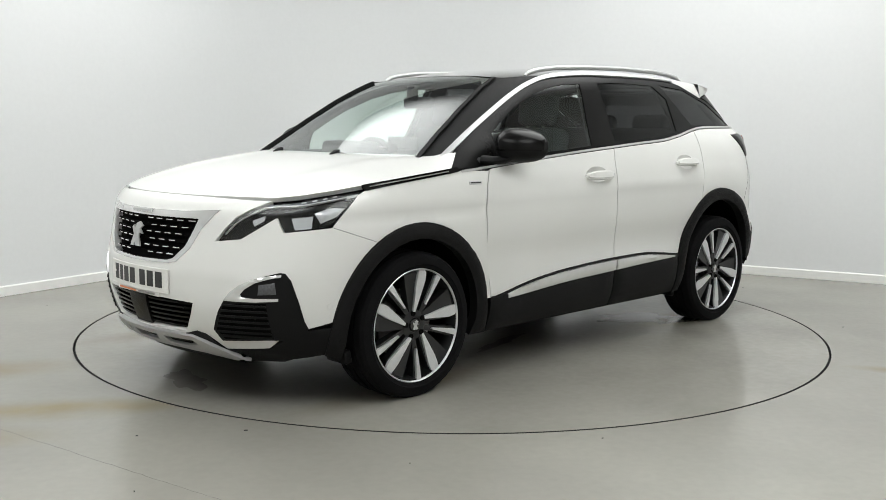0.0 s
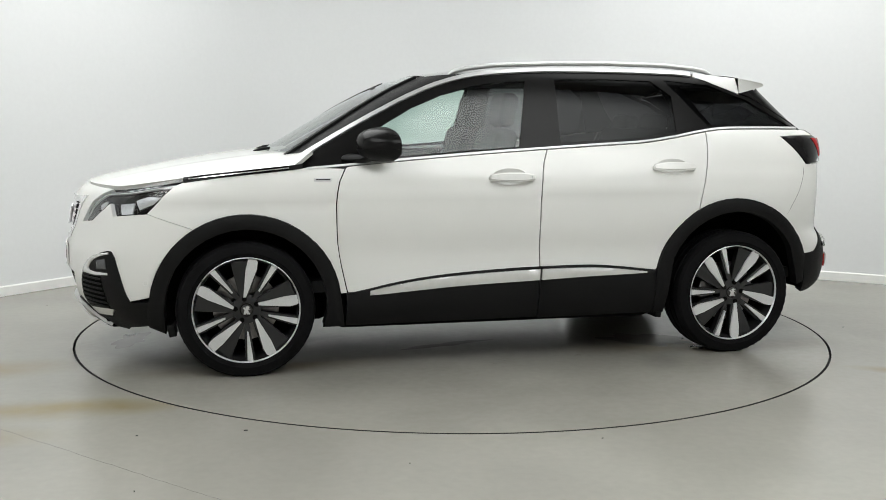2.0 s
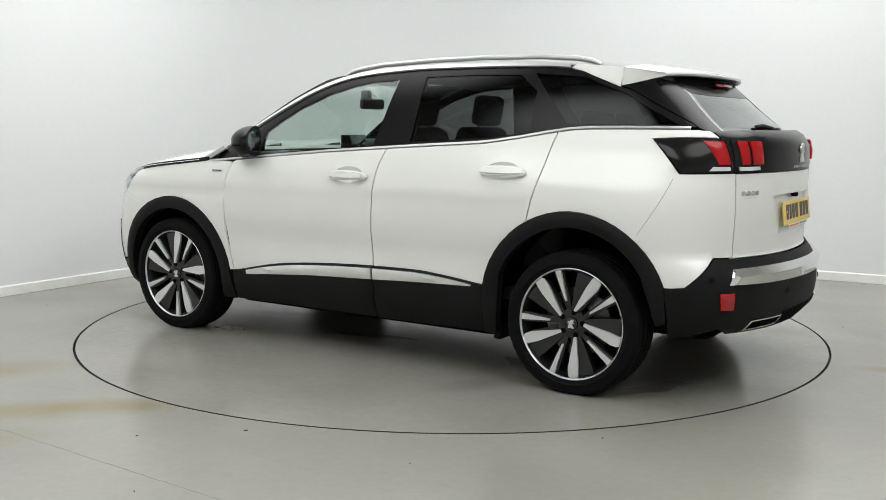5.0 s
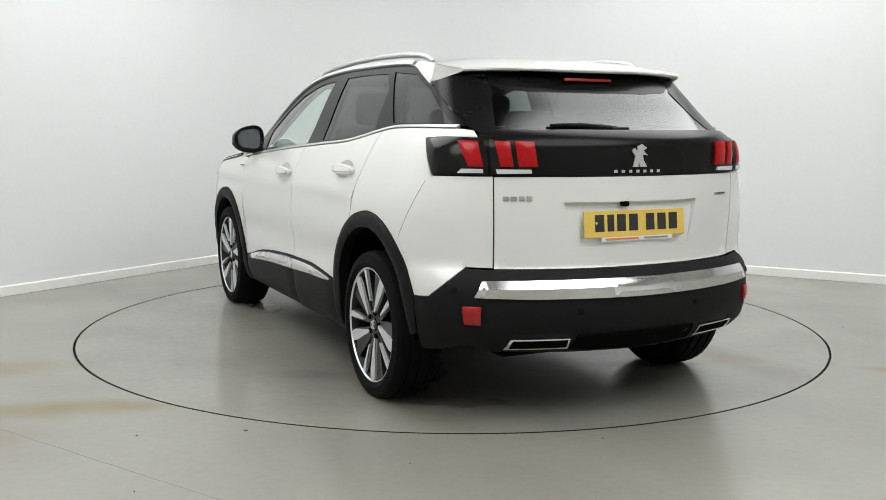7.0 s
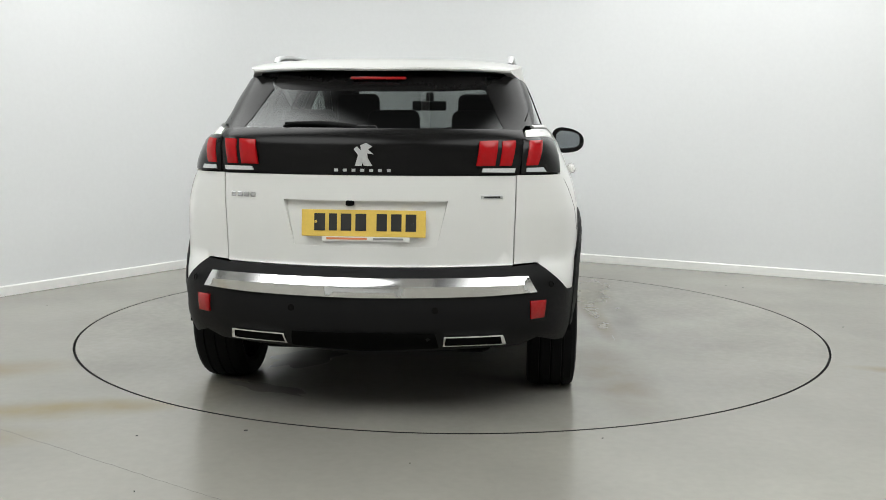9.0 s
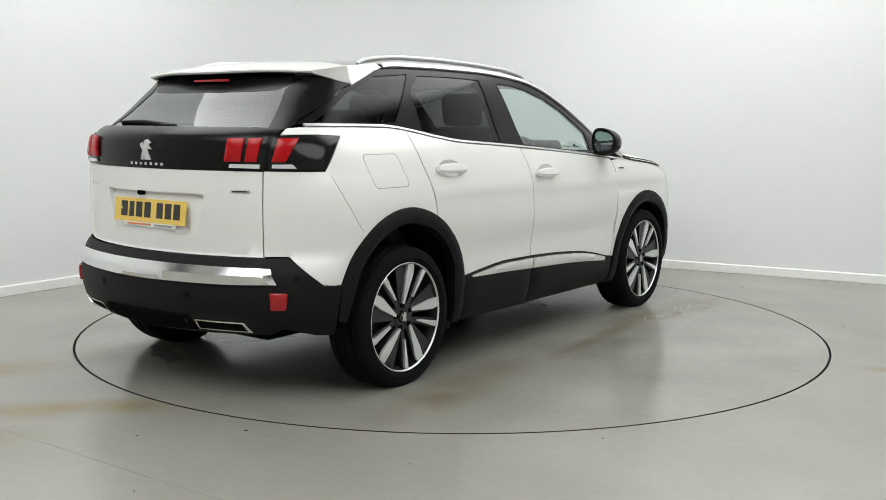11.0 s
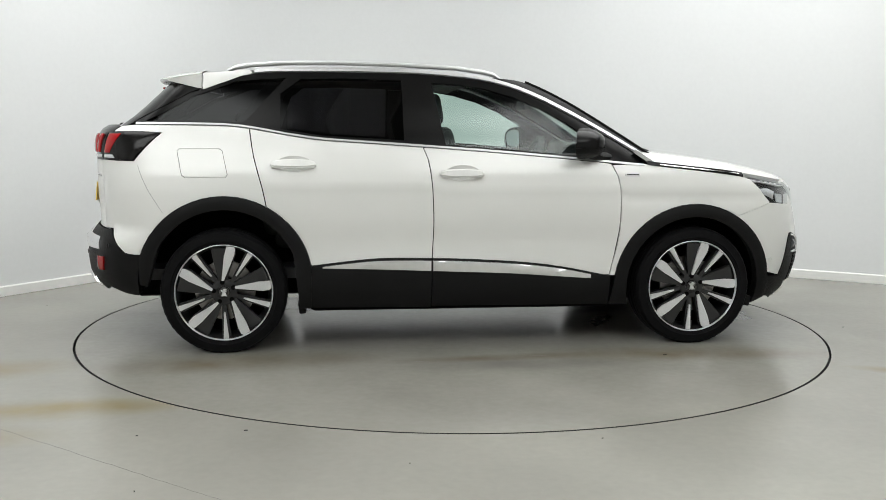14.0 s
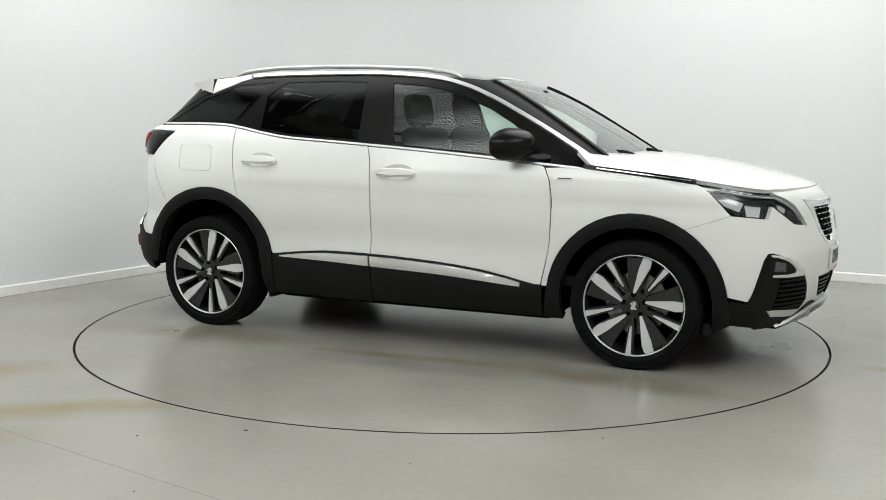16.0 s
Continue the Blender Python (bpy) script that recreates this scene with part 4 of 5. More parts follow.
def emblem_mesh(name, size, mat, depth=0.003):
    """A plain upright badge shape."""
    bm = bmesh.new()
    pts = [(-0.40, 0.36), (-0.12, 0.52), (0.14, 0.42), (0.10, 0.18), (0.30, 0.36), (0.44, 0.24), (0.24, -0.02), (0.38, -0.50), (0.08, -0.50), (0.05, -0.34), (-0.02, -0.50), (-0.40, -0.50), (-0.20, -0.16), (-0.16, 0.06), (-0.44, 0.02), (-0.20, 0.24)]
    top = [bm.verts.new((x * size, depth, z * size)) for x, z in pts]
    low = [bm.verts.new((x * size, 0, z * size)) for x, z in pts]
    bm.faces.new(top)
    for i in range(len(pts)):
        j = (i + 1) % len(pts)
        bm.faces.new((top[i], low[i], low[j], top[j]))
    return bm_mesh(name, bm, mat, False)


wheel_emblem = emblem_mesh("emblem", 0.042, SATIN)


def wheel(x, y, spin):
    turn = 0 if y > 0 else 180
    w = car_part("wheel", None, "alloy wheel with machined spokes on a black tyre", at=pose(x, y, 0.337, 0, 0, turn))
    part("tyre", tyre_me, w, "black road tyre")
    part("rim_lip", lip_me, w, "machined bright rim edge")
    part("barrel", barrel_me, w)
    part("brake_disc", disc_me, w, "worn steel brake disc")
    part("backing", backing_me, w)
    part("hub", hub_me, w)
    cap = part("centre_cap", cap_me, w, "gloss black cap with a silver emblem")
    part("emblem", wheel_emblem, cap, at=pose(0, 0.0895, 0))
    for k in range(5):
        a = spin + 72 * k
        part("spoke_face", big_me, w, "machined bright spoke face", at=pose(0, 0, 0, 0, a, 0))
        part("spoke_face", thin_me, w, "machined bright spoke face", at=pose(0, 0, 0, 0, a, 0))
        part("spoke_arm", arm_me, w, "dark grey spoke", at=pose(0, 0, 0, 0, a, 0))
        part("spoke_arm", rib_me, w, "dark grey spoke", at=pose(0, 0, 0, 0, a, 0))
        b = radians(a + 18)
        part("bolt", bolt_me, w, at=pose(-0.056 * math.cos(b), 0.001, 0.056 * math.sin(b)))
    return w


TRACK = 0.795
wheel(1.3375, TRACK, 83)
wheel(-1.3375, TRACK, 59.5)
wheel(1.3375, -TRACK, 75.5)
wheel(-1.3375, -TRACK, 81.5)

# ---- fittings on the body ----
def seat_on(ring, u, z, out=0.0, turn=0.0):
    """A frame on the shell: x along it, y out of it, z up it."""
    p, n = skin(ring, np.array([u]), np.array([z]), np.array([out]))
    n = Vector(n[0])
    zz = (Vector((0, 0, 1)) - n * n.z).normalized()
    xx = n.cross(zz)
    m = Matrix((xx, n, zz)).transposed().to_4x4()
    m.translation = Vector(p[0])
    return m @ pose(0, 0, 0, 0, turn, 0)


def put(name, me, m, parent=None, label=""):
    return car_part(name, me, label, parent, m)


def both_sides(name, me_of, m, label="", parents=(None, None)):
    """A fitting on the left and its mirror image on the right."""
    made = []
    for k, flip in enumerate((False, True)):
        me = me_of()
        me.transform(m)
        if flip:
            me.transform(Matrix.Diagonal((1, -1, 1, 1)))
            me.flip_normals()
        made.append(car_part(name, me, label, parents[k]))
    return made


# front grille
grille = on_car(part("grille", panel_mesh("grille", lower, grille_poly, DARK, out=-0.03, thick=0.01), car, "black front grille with short chrome dashes"))
def shrink(points, k, kz=None):
    c = np.mean(points, 0)
    return [tuple(c + (np.array(p) - c) * [k, kz or k]) for p in points]


part("grille_frame", panel_mesh("grille_frame", lower, shrink(grille_poly, 1.0), BRIGHT, holes=[mirrored(YF(lower, (0, 0.846), (0.30, 0.846), (0.382, 0.846), (0.365, 0.80), (0.330, 0.725), (0.27, 0.668), (0.235, 0.658), (0, 0.654)))], out=0.003, thick=0.035, step=0.03), grille, "bright chrome grille frame")
for row, z in enumerate((0.835, 0.805, 0.775, 0.745, 0.715, 0.685)):
    half = float(np.interp(z, (0.655, 0.725, 0.80, 0.846), (0.23, 0.32, 0.36, 0.375)))
    part("grille_bar", panel_mesh("grille_bar", lower, mirrored(YF(lower, (0, z + 0.006), (half, z + 0.006), (half - 0.004, z - 0.006), (0, z - 0.006))), DARK, out=-0.014, thick=0.012, step=0.05), grille)
    n = 5
    for k in range(-n, n + 1):
        y = (k + (0.5 if row % 2 else 0)) * 0.068
        if abs(y) < half - 0.03 and abs(y) > 0.045:
            put("grille_dash", box_mesh("grille_dash", (0.040, 0.005, 0.0045), CHROME, 0.001, 1), seat_on(lower, lower.by_y(y, z), z, -0.008), grille)
part("badge", panel_mesh("badge", lower, shrink(mirrored(YF(lower, (0, 0.872), (0.09, 0.872), (0.09, 0.858), (0, 0.858))), 0.98), SATIN, out=0.010, thick=0.004), grille)
put("emblem", emblem_mesh("emblem", 0.110, SILVER, 0.008), seat_on(lower, 0.0, 0.755, 0.006), grille, "chrome emblem")

# lower grille
low_grille = on_car(part("low_grille", panel_mesh("low_grille", lower, low_poly, DARK, out=-0.045, thick=0.01), car, "black slatted lower grille"))
for z in (0.470, 0.447, 0.424, 0.401, 0.378, 0.356):
    half = float(np.interp(z, (0.345, 0.43, 0.481), (0.315, 0.37, 0.388)))
    part("slat", panel_mesh("slat", lower, mirrored(YF(lower, (0, z + 0.005), (half, z + 0.005), (half, z - 0.004), (0, z - 0.004))), MATT_BLACK, out=-0.014, thick=0.02, step=0.06), low_grille)
part("radar_cover", panel_mesh("radar_cover", lower, mirrored(YF(lower, (0, 0.485), (0.075, 0.485), (0.07, 0.345), (0, 0.345))), MATT_BLACK, out=-0.006, thick=0.01), low_grille)

# lower lip and skid plate
lip = YF(lower, (0, 0.326), (0.30, 0.332), (0.37, 0.352), (0.415, 0.34), (0.47, 0.268), (0.66, 0.288)) + X(lower, (1.975, 0.325), (1.90, 0.378), (1.805, 0.385), (1.805, 0.262), (1.90, 0.24)) + YF(lower, (0.66, 0.222), (0.4, 0.212), (0, 0.21))
on_car(part("front_valance", panel_mesh("front_valance", lower, mirrored(lip), PLASTIC, out=0.004, thick=0.05), car, "black lower front valance"))
skid_holes = [YF(lower, (-0.10, 0.313), (0.10, 0.313), (0.085, 0.283), (-0.085, 0.283)), YF(lower, (0.15, 0.313), (0.33, 0.312), (0.345, 0.294), (0.28, 0.280), (0.165, 0.282))]
skid_holes.append([(-u, z) for u, z in skid_holes[1]][::-1])
skid = mirrored(YF(lower, (0, 0.334), (0.20, 0.334), (0.34, 0.331), (0.39, 0.312), (0.50, 0.250), (0.535, 0.230), (0.46, 0.226), (0.35, 0.252), (0.2, 0.262), (0, 0.262)))
on_car(part("skid_plate", panel_mesh("skid_plate", lower, skid, SILVER, holes=skid_holes, out=0.018, crown=0.008, crown_width=0.02, thick=0.03, step=0.03), car, "silver front skid plate with openings"))

# fog lamp bays
fog_half = YF(lower, (0.462, 0.37), (0.505, 0.455), (0.540, 0.512), (0.615, 0.580), (0.70, 0.618), (0.745, 0.632)) + X(lower, (1.978, 0.630), (1.962, 0.60), (1.935, 0.50), (1.912, 0.42), (1.895, 0.388), (1.90, 0.376), (1.965, 0.335)) + YF(lower, (0.685, 0.335), (0.483, 0.318))
bays = bodies("fog_bay", lower, fog_half, PLASTIC, "black fog lamp bay with slats", out=0.005, thick=0.02)
for k, bay in enumerate(bays):
    flip = k == 1
    part("bay_grille", panel_mesh("bay_grille", lower, YF(lower, (0.478, 0.372), (0.535, 0.490), (0.70, 0.500), (0.695, 0.345), (0.50, 0.330)), DARK, out=0.0055, thick=0.002, flip=flip), bay)
    for z in (0.485, 0.461, 0.437, 0.413, 0.389, 0.365, 0.345):
        y0 = float(np.interp(z, (0.33, 0.372, 0.49), (0.50, 0.478, 0.535)))
        part("slat", panel_mesh("slat", lower, YF(lower, (y0, z + 0.005), (0.70, z + 0.005), (0.70, z - 0.004), (y0, z - 0.004)), PLASTIC, out=0.010, thick=0.012, flip=flip), bay)
    outer = [(0.535, 0.505), (0.560, 0.540), (0.600, 0.574), (0.650, 0.600), (0.705, 0.617), (0.752, 0.624)]
    under = [(0.752, 0.614), (0.708, 0.604), (0.660, 0.585), (0.625, 0.560), (0.606, 0.536), (0.610, 0.524), (0.66, 0.519), (0.742, 0.522), (0.742, 0.511), (0.66, 0.504), (0.590, 0.503)]
    part("fog_trim", panel_mesh("fog_trim", lower, YF(lower, *outer, *under), BRIGHT, out=0.009, crown=0.004, crown_width=0.006, step=0.012, flip=flip), bay, "chrome fog lamp trim")
    part("fog_lens", panel_mesh("fog_lens", lower, YF(lower, (0.672, 0.535), (0.676, 0.578), (0.732, 0.590), (0.736, 0.540)), LAMP_BAND, out=0.007, crown=0.008, crown_width=0.02, step=0.02, flip=flip), bay, "dark fog lamp lens")

# headlamps
hl = YF(lower, (0.476, 0.757), (0.53, 0.762), (0.585, 0.772), (0.635, 0.806), (0.672, 0.836), (0.706, 0.860)) + X(lower, (1.966, 0.802), (1.90, 0.812), (1.83, 0.824), (1.785, 0.848), (1.745, 0.885), (1.668, 0.957), (1.622, 0.985), (1.70, 0.976), (1.81, 0.954), (1.90, 0.937)) + YF(lower, (0.655, 0.926), (0.605, 0.893), (0.555, 0.857), (0.508, 0.806))
lamps = bodies("headlamp", lower, hl, SMOKE, "dark headlamp with bright reflector cells", out=-0.022, thick=0.01, step=0.03)
for k, lamp in enumerate(lamps):
    flip = k == 1
    part("reflector", panel_mesh("reflector", lower, X(lower, (1.940, 0.862), (1.868, 0.872), (1.880, 0.818), (1.935, 0.812)), LAMP_GREY, out=-0.016, crown=-0.004, step=0.02, flip=flip), lamp, "chromed reflector cell")
    part("reflector", panel_mesh("reflector", lower, X(lower, (1.862, 0.885), (1.80, 0.908), (1.735, 0.905), (1.775, 0.868), (1.845, 0.840)), LAMP_GREY, out=-0.018, crown=0.012, crown_width=0.03, step=0.015, flip=flip), lamp, "chromed reflector cell")
    part("reflector", panel_mesh("reflector", lower, YF(lower, (0.615, 0.850), (0.66, 0.872), (0.66, 0.850), (0.625, 0.826)), LAMP_GREY, out=-0.016, crown=-0.004, step=0.02, flip=flip), lamp, "chromed reflector cell")
    lo = X(lower, (1.66, 0.962), (1.80, 0.940), (1.89, 0.922)) + YF(lower, (0.652, 0.910), (0.602, 0.877), (0.552, 0.84), (0.512, 0.79))
    hi = X(lower, (1.66, 0.969), (1.81, 0.950), (1.90, 0.932)) + YF(lower, (0.652, 0.920), (0.602, 0.888), (0.552, 0.851), (0.506, 0.798))
    part("light_strip", panel_mesh("light_strip", lower, lo + hi[::-1], LAMP_BAND, out=-0.012, thick=0.01, step=0.02, flip=flip), lamp, "grey daytime light band")
    for y, z in ((0.532, 0.828), (0.566, 0.858), (0.596, 0.880), (0.626, 0.900)):
        part("diode", panel_mesh("diode", lower, YF(lower, (y - 0.007, z - 0.007), (y + 0.007, z + 0.003), (y + 0.007, z + 0.007), (y - 0.007, z - 0.003)), LAMP_WHITE, out=-0.010, thick=0.004, flip=flip), lamp)
    for x in (1.88, 1.84, 1.80, 1.76):
        z = 0.932 + (1.88 - x) * 0.20
        part("diode", panel_mesh("diode", lower, X(lower, (x + 0.009, z - 0.004), (x - 0.009, z), (x - 0.009, z + 0.004), (x + 0.009, z)), LAMP_WHITE, out=-0.010, thick=0.004, flip=flip), lamp)
    low2 = [(u, z - 0.004) for u, z in lo]
    part("light_line", panel_mesh("light_line", lower, low2 + lo[::-1], LAMP_WHITE, out=-0.009, thick=0.01, step=0.02, flip=flip), lamp, "thin white light line")
    part("light_end", panel_mesh("light_end", lower, X(lower, (1.66, 0.963), (1.715, 0.955), (1.72, 0.943), (1.675, 0.950)), LAMP_WHITE, out=-0.008, step=0.02, flip=flip), lamp, "white end block")
    part("lens", panel_mesh("lens", lower, hl, CLEAR, out=0.001, thick=0.0, step=0.04, flip=flip), lamp, "clear lamp cover").visible_shadow = False

# spear under the bonnet's edge
spear = X(lower, *line(bonnet_edge, 1.625, 1.05, 12, -0.001), *line(bonnet_edge, 1.05, 1.625, 12, -0.024))
spears = bodies("wing_spear", lower, spear, MATT_BLACK, "black spear under the bonnet edge", out=0.004, step=0.03)
pair("spear_strip", lower, X(lower, *line(bonnet_edge, 1.60, 1.12, 10, -0.0115), *line(bonnet_edge, 1.12, 1.60, 10, -0.0155)), CHROME, None, "thin chrome strip", parents=spears, out=0.008, step=0.03)
both_sides("wing_badge", lambda: box_mesh("wing_badge", (0.088, 0.004, 0.017), SATIN, 0.002, 1), seat_on(lower, float(lower.by_x(0.955, 0.983)), 0.983, 0.002), "small satin badge with unreadable writing")
both_sides("wing_badge_bar", lambda: box_mesh("wing_badge_bar", (0.07, 0.002, 0.006), INK), seat_on(lower, float(lower.by_x(0.955, 0.983)), 0.983, 0.0045))
both_sides("parking_sensor", lambda: lathe("parking_sensor", [(0.0, 0.014), (0.003, 0.0135), (0.0035, 0.011), (0.001, 0.0105), (0.002, 0.001)], PAINT, 20), seat_on(lower, float(lower.by_x(1.818, 0.482)), 0.482, 0.001), "round white parking sensor")

# number plates, their characters as plain bars
def plate_mesh(mat):
    """A sheet in sixteen steps along its width, with eased edges."""
    bm = bmesh.new()
    bmesh.ops.create_cube(bm, size=1, matrix=Matrix.Diagonal((0.520, 0.006, 0.111, 1)))
    bmesh.ops.subdivide_edges(bm, edges=[e for e in bm.edges if abs(e.verts[0].co.x - e.verts[1].co.x) > 0.1], cuts=15)
    bmesh.ops.bevel(bm, geom=[e for e in bm.edges if e.calc_face_angle(0) > 1], offset=0.0015, segments=1, affect="EDGES")
    return bm_mesh("number_plate", bm, mat)


def bent(me, at, bow):
    """A flat piece bent back towards its ends."""
    me.transform(at)
    for v in me.vertices:
        v.co.y -= bow * v.co.x ** 2
    return me


def plate(m, mat, label, bow=0.0):
    p = put("number_plate", bent(plate_mesh(mat), Matrix(), bow), m, None, label)
    x = -0.211
    for w in (0.055, 0.040, 0.053, 0.054, 0, 0.052, 0.052, 0.053):
        if w:
            part("bar", bent(box_mesh("bar", (w * 0.84, 0.002, 0.071), INK), pose(x + w / 2, 0.0035, 0.004), bow), p)
        x += w + 0.0085 if w else 0.026
    part("strip", bent(box_mesh("strip", (0.37, 0.004, 0.020), WHITE, 0.001, 1), pose(0.01, 0.0, -0.0645), bow), p, "white dealer strip")
    part("bar", bent(box_mesh("bar", (0.17, 0.002, 0.008), ORANGE_INK), pose(-0.07, 0.003, -0.064), bow), p)
    part("bar", bent(box_mesh("bar", (0.125, 0.002, 0.008), GREY_INK), pose(0.105, 0.003, -0.064), bow), p)
    for dx, dz in ((-0.20, 0.005), (0.205, 0.0)):
        part("screw", bent(lathe("screw", [(0.0, 0.006), (0.003, 0.005), (0.0035, 0.001)], INK if dx > 0 else mat, 12), pose(dx, 0.0030, dz), bow), p)
    return p


plate(Matrix(((0, 1, 0, 2.274), (1, 0, 0, 0.0), (0, 0, 1, 0.563), (0, 0, 0, 1))), WHITE, "white number plate with black bars", 0.42)
plate(Matrix(((0, -1, 0, -2.126), (-1, 0, 0, 0.003), (0, 0, 1, 0.852), (0, 0, 0, 1))) @ pose(0, 0, 0, 6, 0, 0), YELLOW, "yellow number plate with black bars")

# tail lamps
tl = X(lower, (-1.812, 1.056), (-1.672, 1.201), (-1.80, 1.208)) + YR(lower, (0.70, 1.208), (0.648, 1.203), (0.644, 1.13), (0.642, 1.057))
tails = bodies("tail_lamp", lower, tl[::-1], SMOKE, "smoked tail lamp with red light bars", out=0.004, crown=0.008, crown_width=0.03, thick=0.02, step=0.03)
inner_tl = YR(lower, (0.630, 1.202), (0.478, 1.194), (0.470, 1.185), (0.466, 1.066), (0.628, 1.060))
inner = [part("lamp_unit", panel_mesh("lamp_unit", lower, inner_tl[::-1], SMOKE, out=0.003, crown=0.006, crown_width=0.02, flip=f, step=0.03), tail_band, "smoked inner lamp unit") for f in (False, True)]
for k in (0, 1):
    f = k == 1
    for owner, y0, y1, y2, y3 in ((tails[k], 0.722, 0.668, 0.658, 0.706), (inner[k], 0.614, 0.562, 0.551, 0.599), (inner[k], 0.543, 0.470, 0.457, 0.532)):
        part("light_bar", panel_mesh("light_bar", lower, YR(lower, (y0, 1.192), (y1, 1.191), (y2, 1.092), (y3, 1.092)), RED_LENS, out=0.014, crown=0.005, crown_width=0.012, step=0.02, thick=0.01, flip=f), owner, "glossy red light bar")
    part("reverse_light", panel_mesh("reverse_light", lower, YR(lower, (0.616, 1.082), (0.484, 1.082), (0.480, 1.066), (0.612, 1.064)), LAMP_WHITE, out=0.012, step=0.02, flip=f), inner[k], "clear reversing light")
    part("indicator_lens", panel_mesh("indicator_lens", lower, YR(lower, (0.728, 1.082), (0.662, 1.082), (0.660, 1.066), (0.742, 1.064)), LAMP_GREY, out=0.013, step=0.02, flip=f), tails[k], "clear indicator lens")

# tail badges as plain shapes
put("emblem", emblem_mesh("emblem", 0.092, SATIN, 0.006), seat_on(lower, 3.0, 1.136, 0.001), tail_band, "satin silver emblem")
for k in range(7):
    put("letter_bar", box_mesh("letter_bar", (0.016, 0.003, 0.012), SATIN, 0.001, 1), seat_on(lower, float(lower.by_y(0.115 - 0.0365 * k, 1.072, True)), 1.072, 0.002), tail_band)
for k in range(4):
    put("badge_bar", box_mesh("badge_bar", (0.026, 0.004, 0.020), CHROME, 0.002, 1), seat_on(lower, float(lower.by_y(0.580 - 0.031 * k, 0.962, True)), 0.962, 0.002), tailgate)
put("badge", box_mesh("badge", (0.095, 0.004, 0.015), SATIN, 0.002, 1), seat_on(lower, float(lower.by_y(-0.525, 0.962, True)), 0.962, 0.002), tailgate, "small satin badge")
put("badge_bar", box_mesh("badge_bar", (0.07, 0.002, 0.006), INK), seat_on(lower, float(lower.by_y(-0.525, 0.962, True)), 0.962, 0.0045), tailgate)
put("camera_knob", box_mesh("camera_knob", (0.032, 0.03, 0.022), DARK, 0.006), seat_on(lower, float(lower.by_y(0.06, 0.938, True)), 0.936, -0.008), tailgate, "small black reversing camera")

# rear bumper fittings
part("chrome_bar", panel_mesh("chrome_bar", lower, mirrored_rear(YR(lower, (0, 0.622), (0.3, 0.622), (0.675, 0.622), (0.692, 0.592), (0.712, 0.560), (0.5, 0.553), (0, 0.549))), CHROME, out=0.018, crown=0.012, crown_width=0.03, thick=0.02, step=0.03), rear_bumper, "polished chrome bumper bar")
for f in (False, True):
    part("reflector", panel_mesh("reflector", lower, YR(lower, (0.752, 0.525), (0.688, 0.525), (0.690, 0.450), (0.744, 0.452)), RED_DARK, out=0.014, crown=0.005, crown_width=0.012, step=0.02, flip=f), rear_bumper, "red rear reflector")
    part("exhaust_trim", panel_mesh("exhaust_trim", lower, YR(lower, (0.590, 0.349), (0.575, 0.393), (0.335, 0.393), (0.328, 0.349)), CHROME, holes=[YR(lower, (0.572, 0.3545), (0.565, 0.388), (0.342, 0.388), (0.337, 0.3545))], out=0.016, thick=0.02, step=0.02, flip=f), rear_bumper, "chrome exhaust trim")
    part("exhaust_hole", panel_mesh("exhaust_hole", lower, YR(lower, (0.575, 0.353), (0.567, 0.389), (0.340, 0.389), (0.335, 0.353)), DARK, out=0.009, step=0.04, flip=f), rear_bumper)
part("lower_valance", panel_mesh("lower_valance", lower, mirrored_rear(YR(lower, (0, 0.405), (0.30, 0.40), (0.31, 0.335), (0, 0.318))), DARK, out=0.010, thick=0.01), rear_bumper)

# door handles in shallow cups
def handle_mesh():
    bm = bmesh.new()
    bmesh.ops.create_cube(bm, size=1, matrix=Matrix.Diagonal((0.250, 0.030, 0.050, 1)))
    bmesh.ops.subdivide_edges(bm, edges=[e for e in bm.edges if abs(e.verts[0].co.x - e.verts[1].co.x) > 0.1], cuts=6)
    for v in bm.verts:
        s = abs(v.co.x) / 0.125
        v.co.z *= 1 - 0.40 * s ** 3
        v.co.y -= 0.016 * s ** 4
    bmesh.ops.bevel(bm, geom=bm.edges[:], offset=0.008, segments=3, affect="EDGES")
    return bm_mesh("handle", bm, PAINT, True, 60)


both_sides("handle", handle_mesh, seat_on(lower, float(lower.by_x(-0.028, 0.985)), 0.985, 0.024), "white door handle", front_doors)
both_sides("handle", handle_mesh, seat_on(lower, float(lower.by_x(-0.955, 1.033)), 1.033, 0.024), "white door handle", rear_doors)
for doors, c, z in ((front_doors, -0.02, 0.992), (rear_doors, -0.95, 1.040)):
    pair("handle_cup", lower, X(lower, *[(c + 0.098 * math.cos(a * math.pi / 9), z + 0.044 * math.sin(a * math.pi / 9)) for a in range(18)]), PAINT, None, parents=doors, out=-0.001, crown=-0.024, crown_width=0.045, thick=0.002, step=0.012)
put("lock", lathe("lock", [(0, 0.008), (0.002, 0.007), (0.002, 0.001)], SATIN, 16), seat_on(lower, float(lower.by_x(-0.128, 0.985)), 0.985, 0.030), front_doors[0])

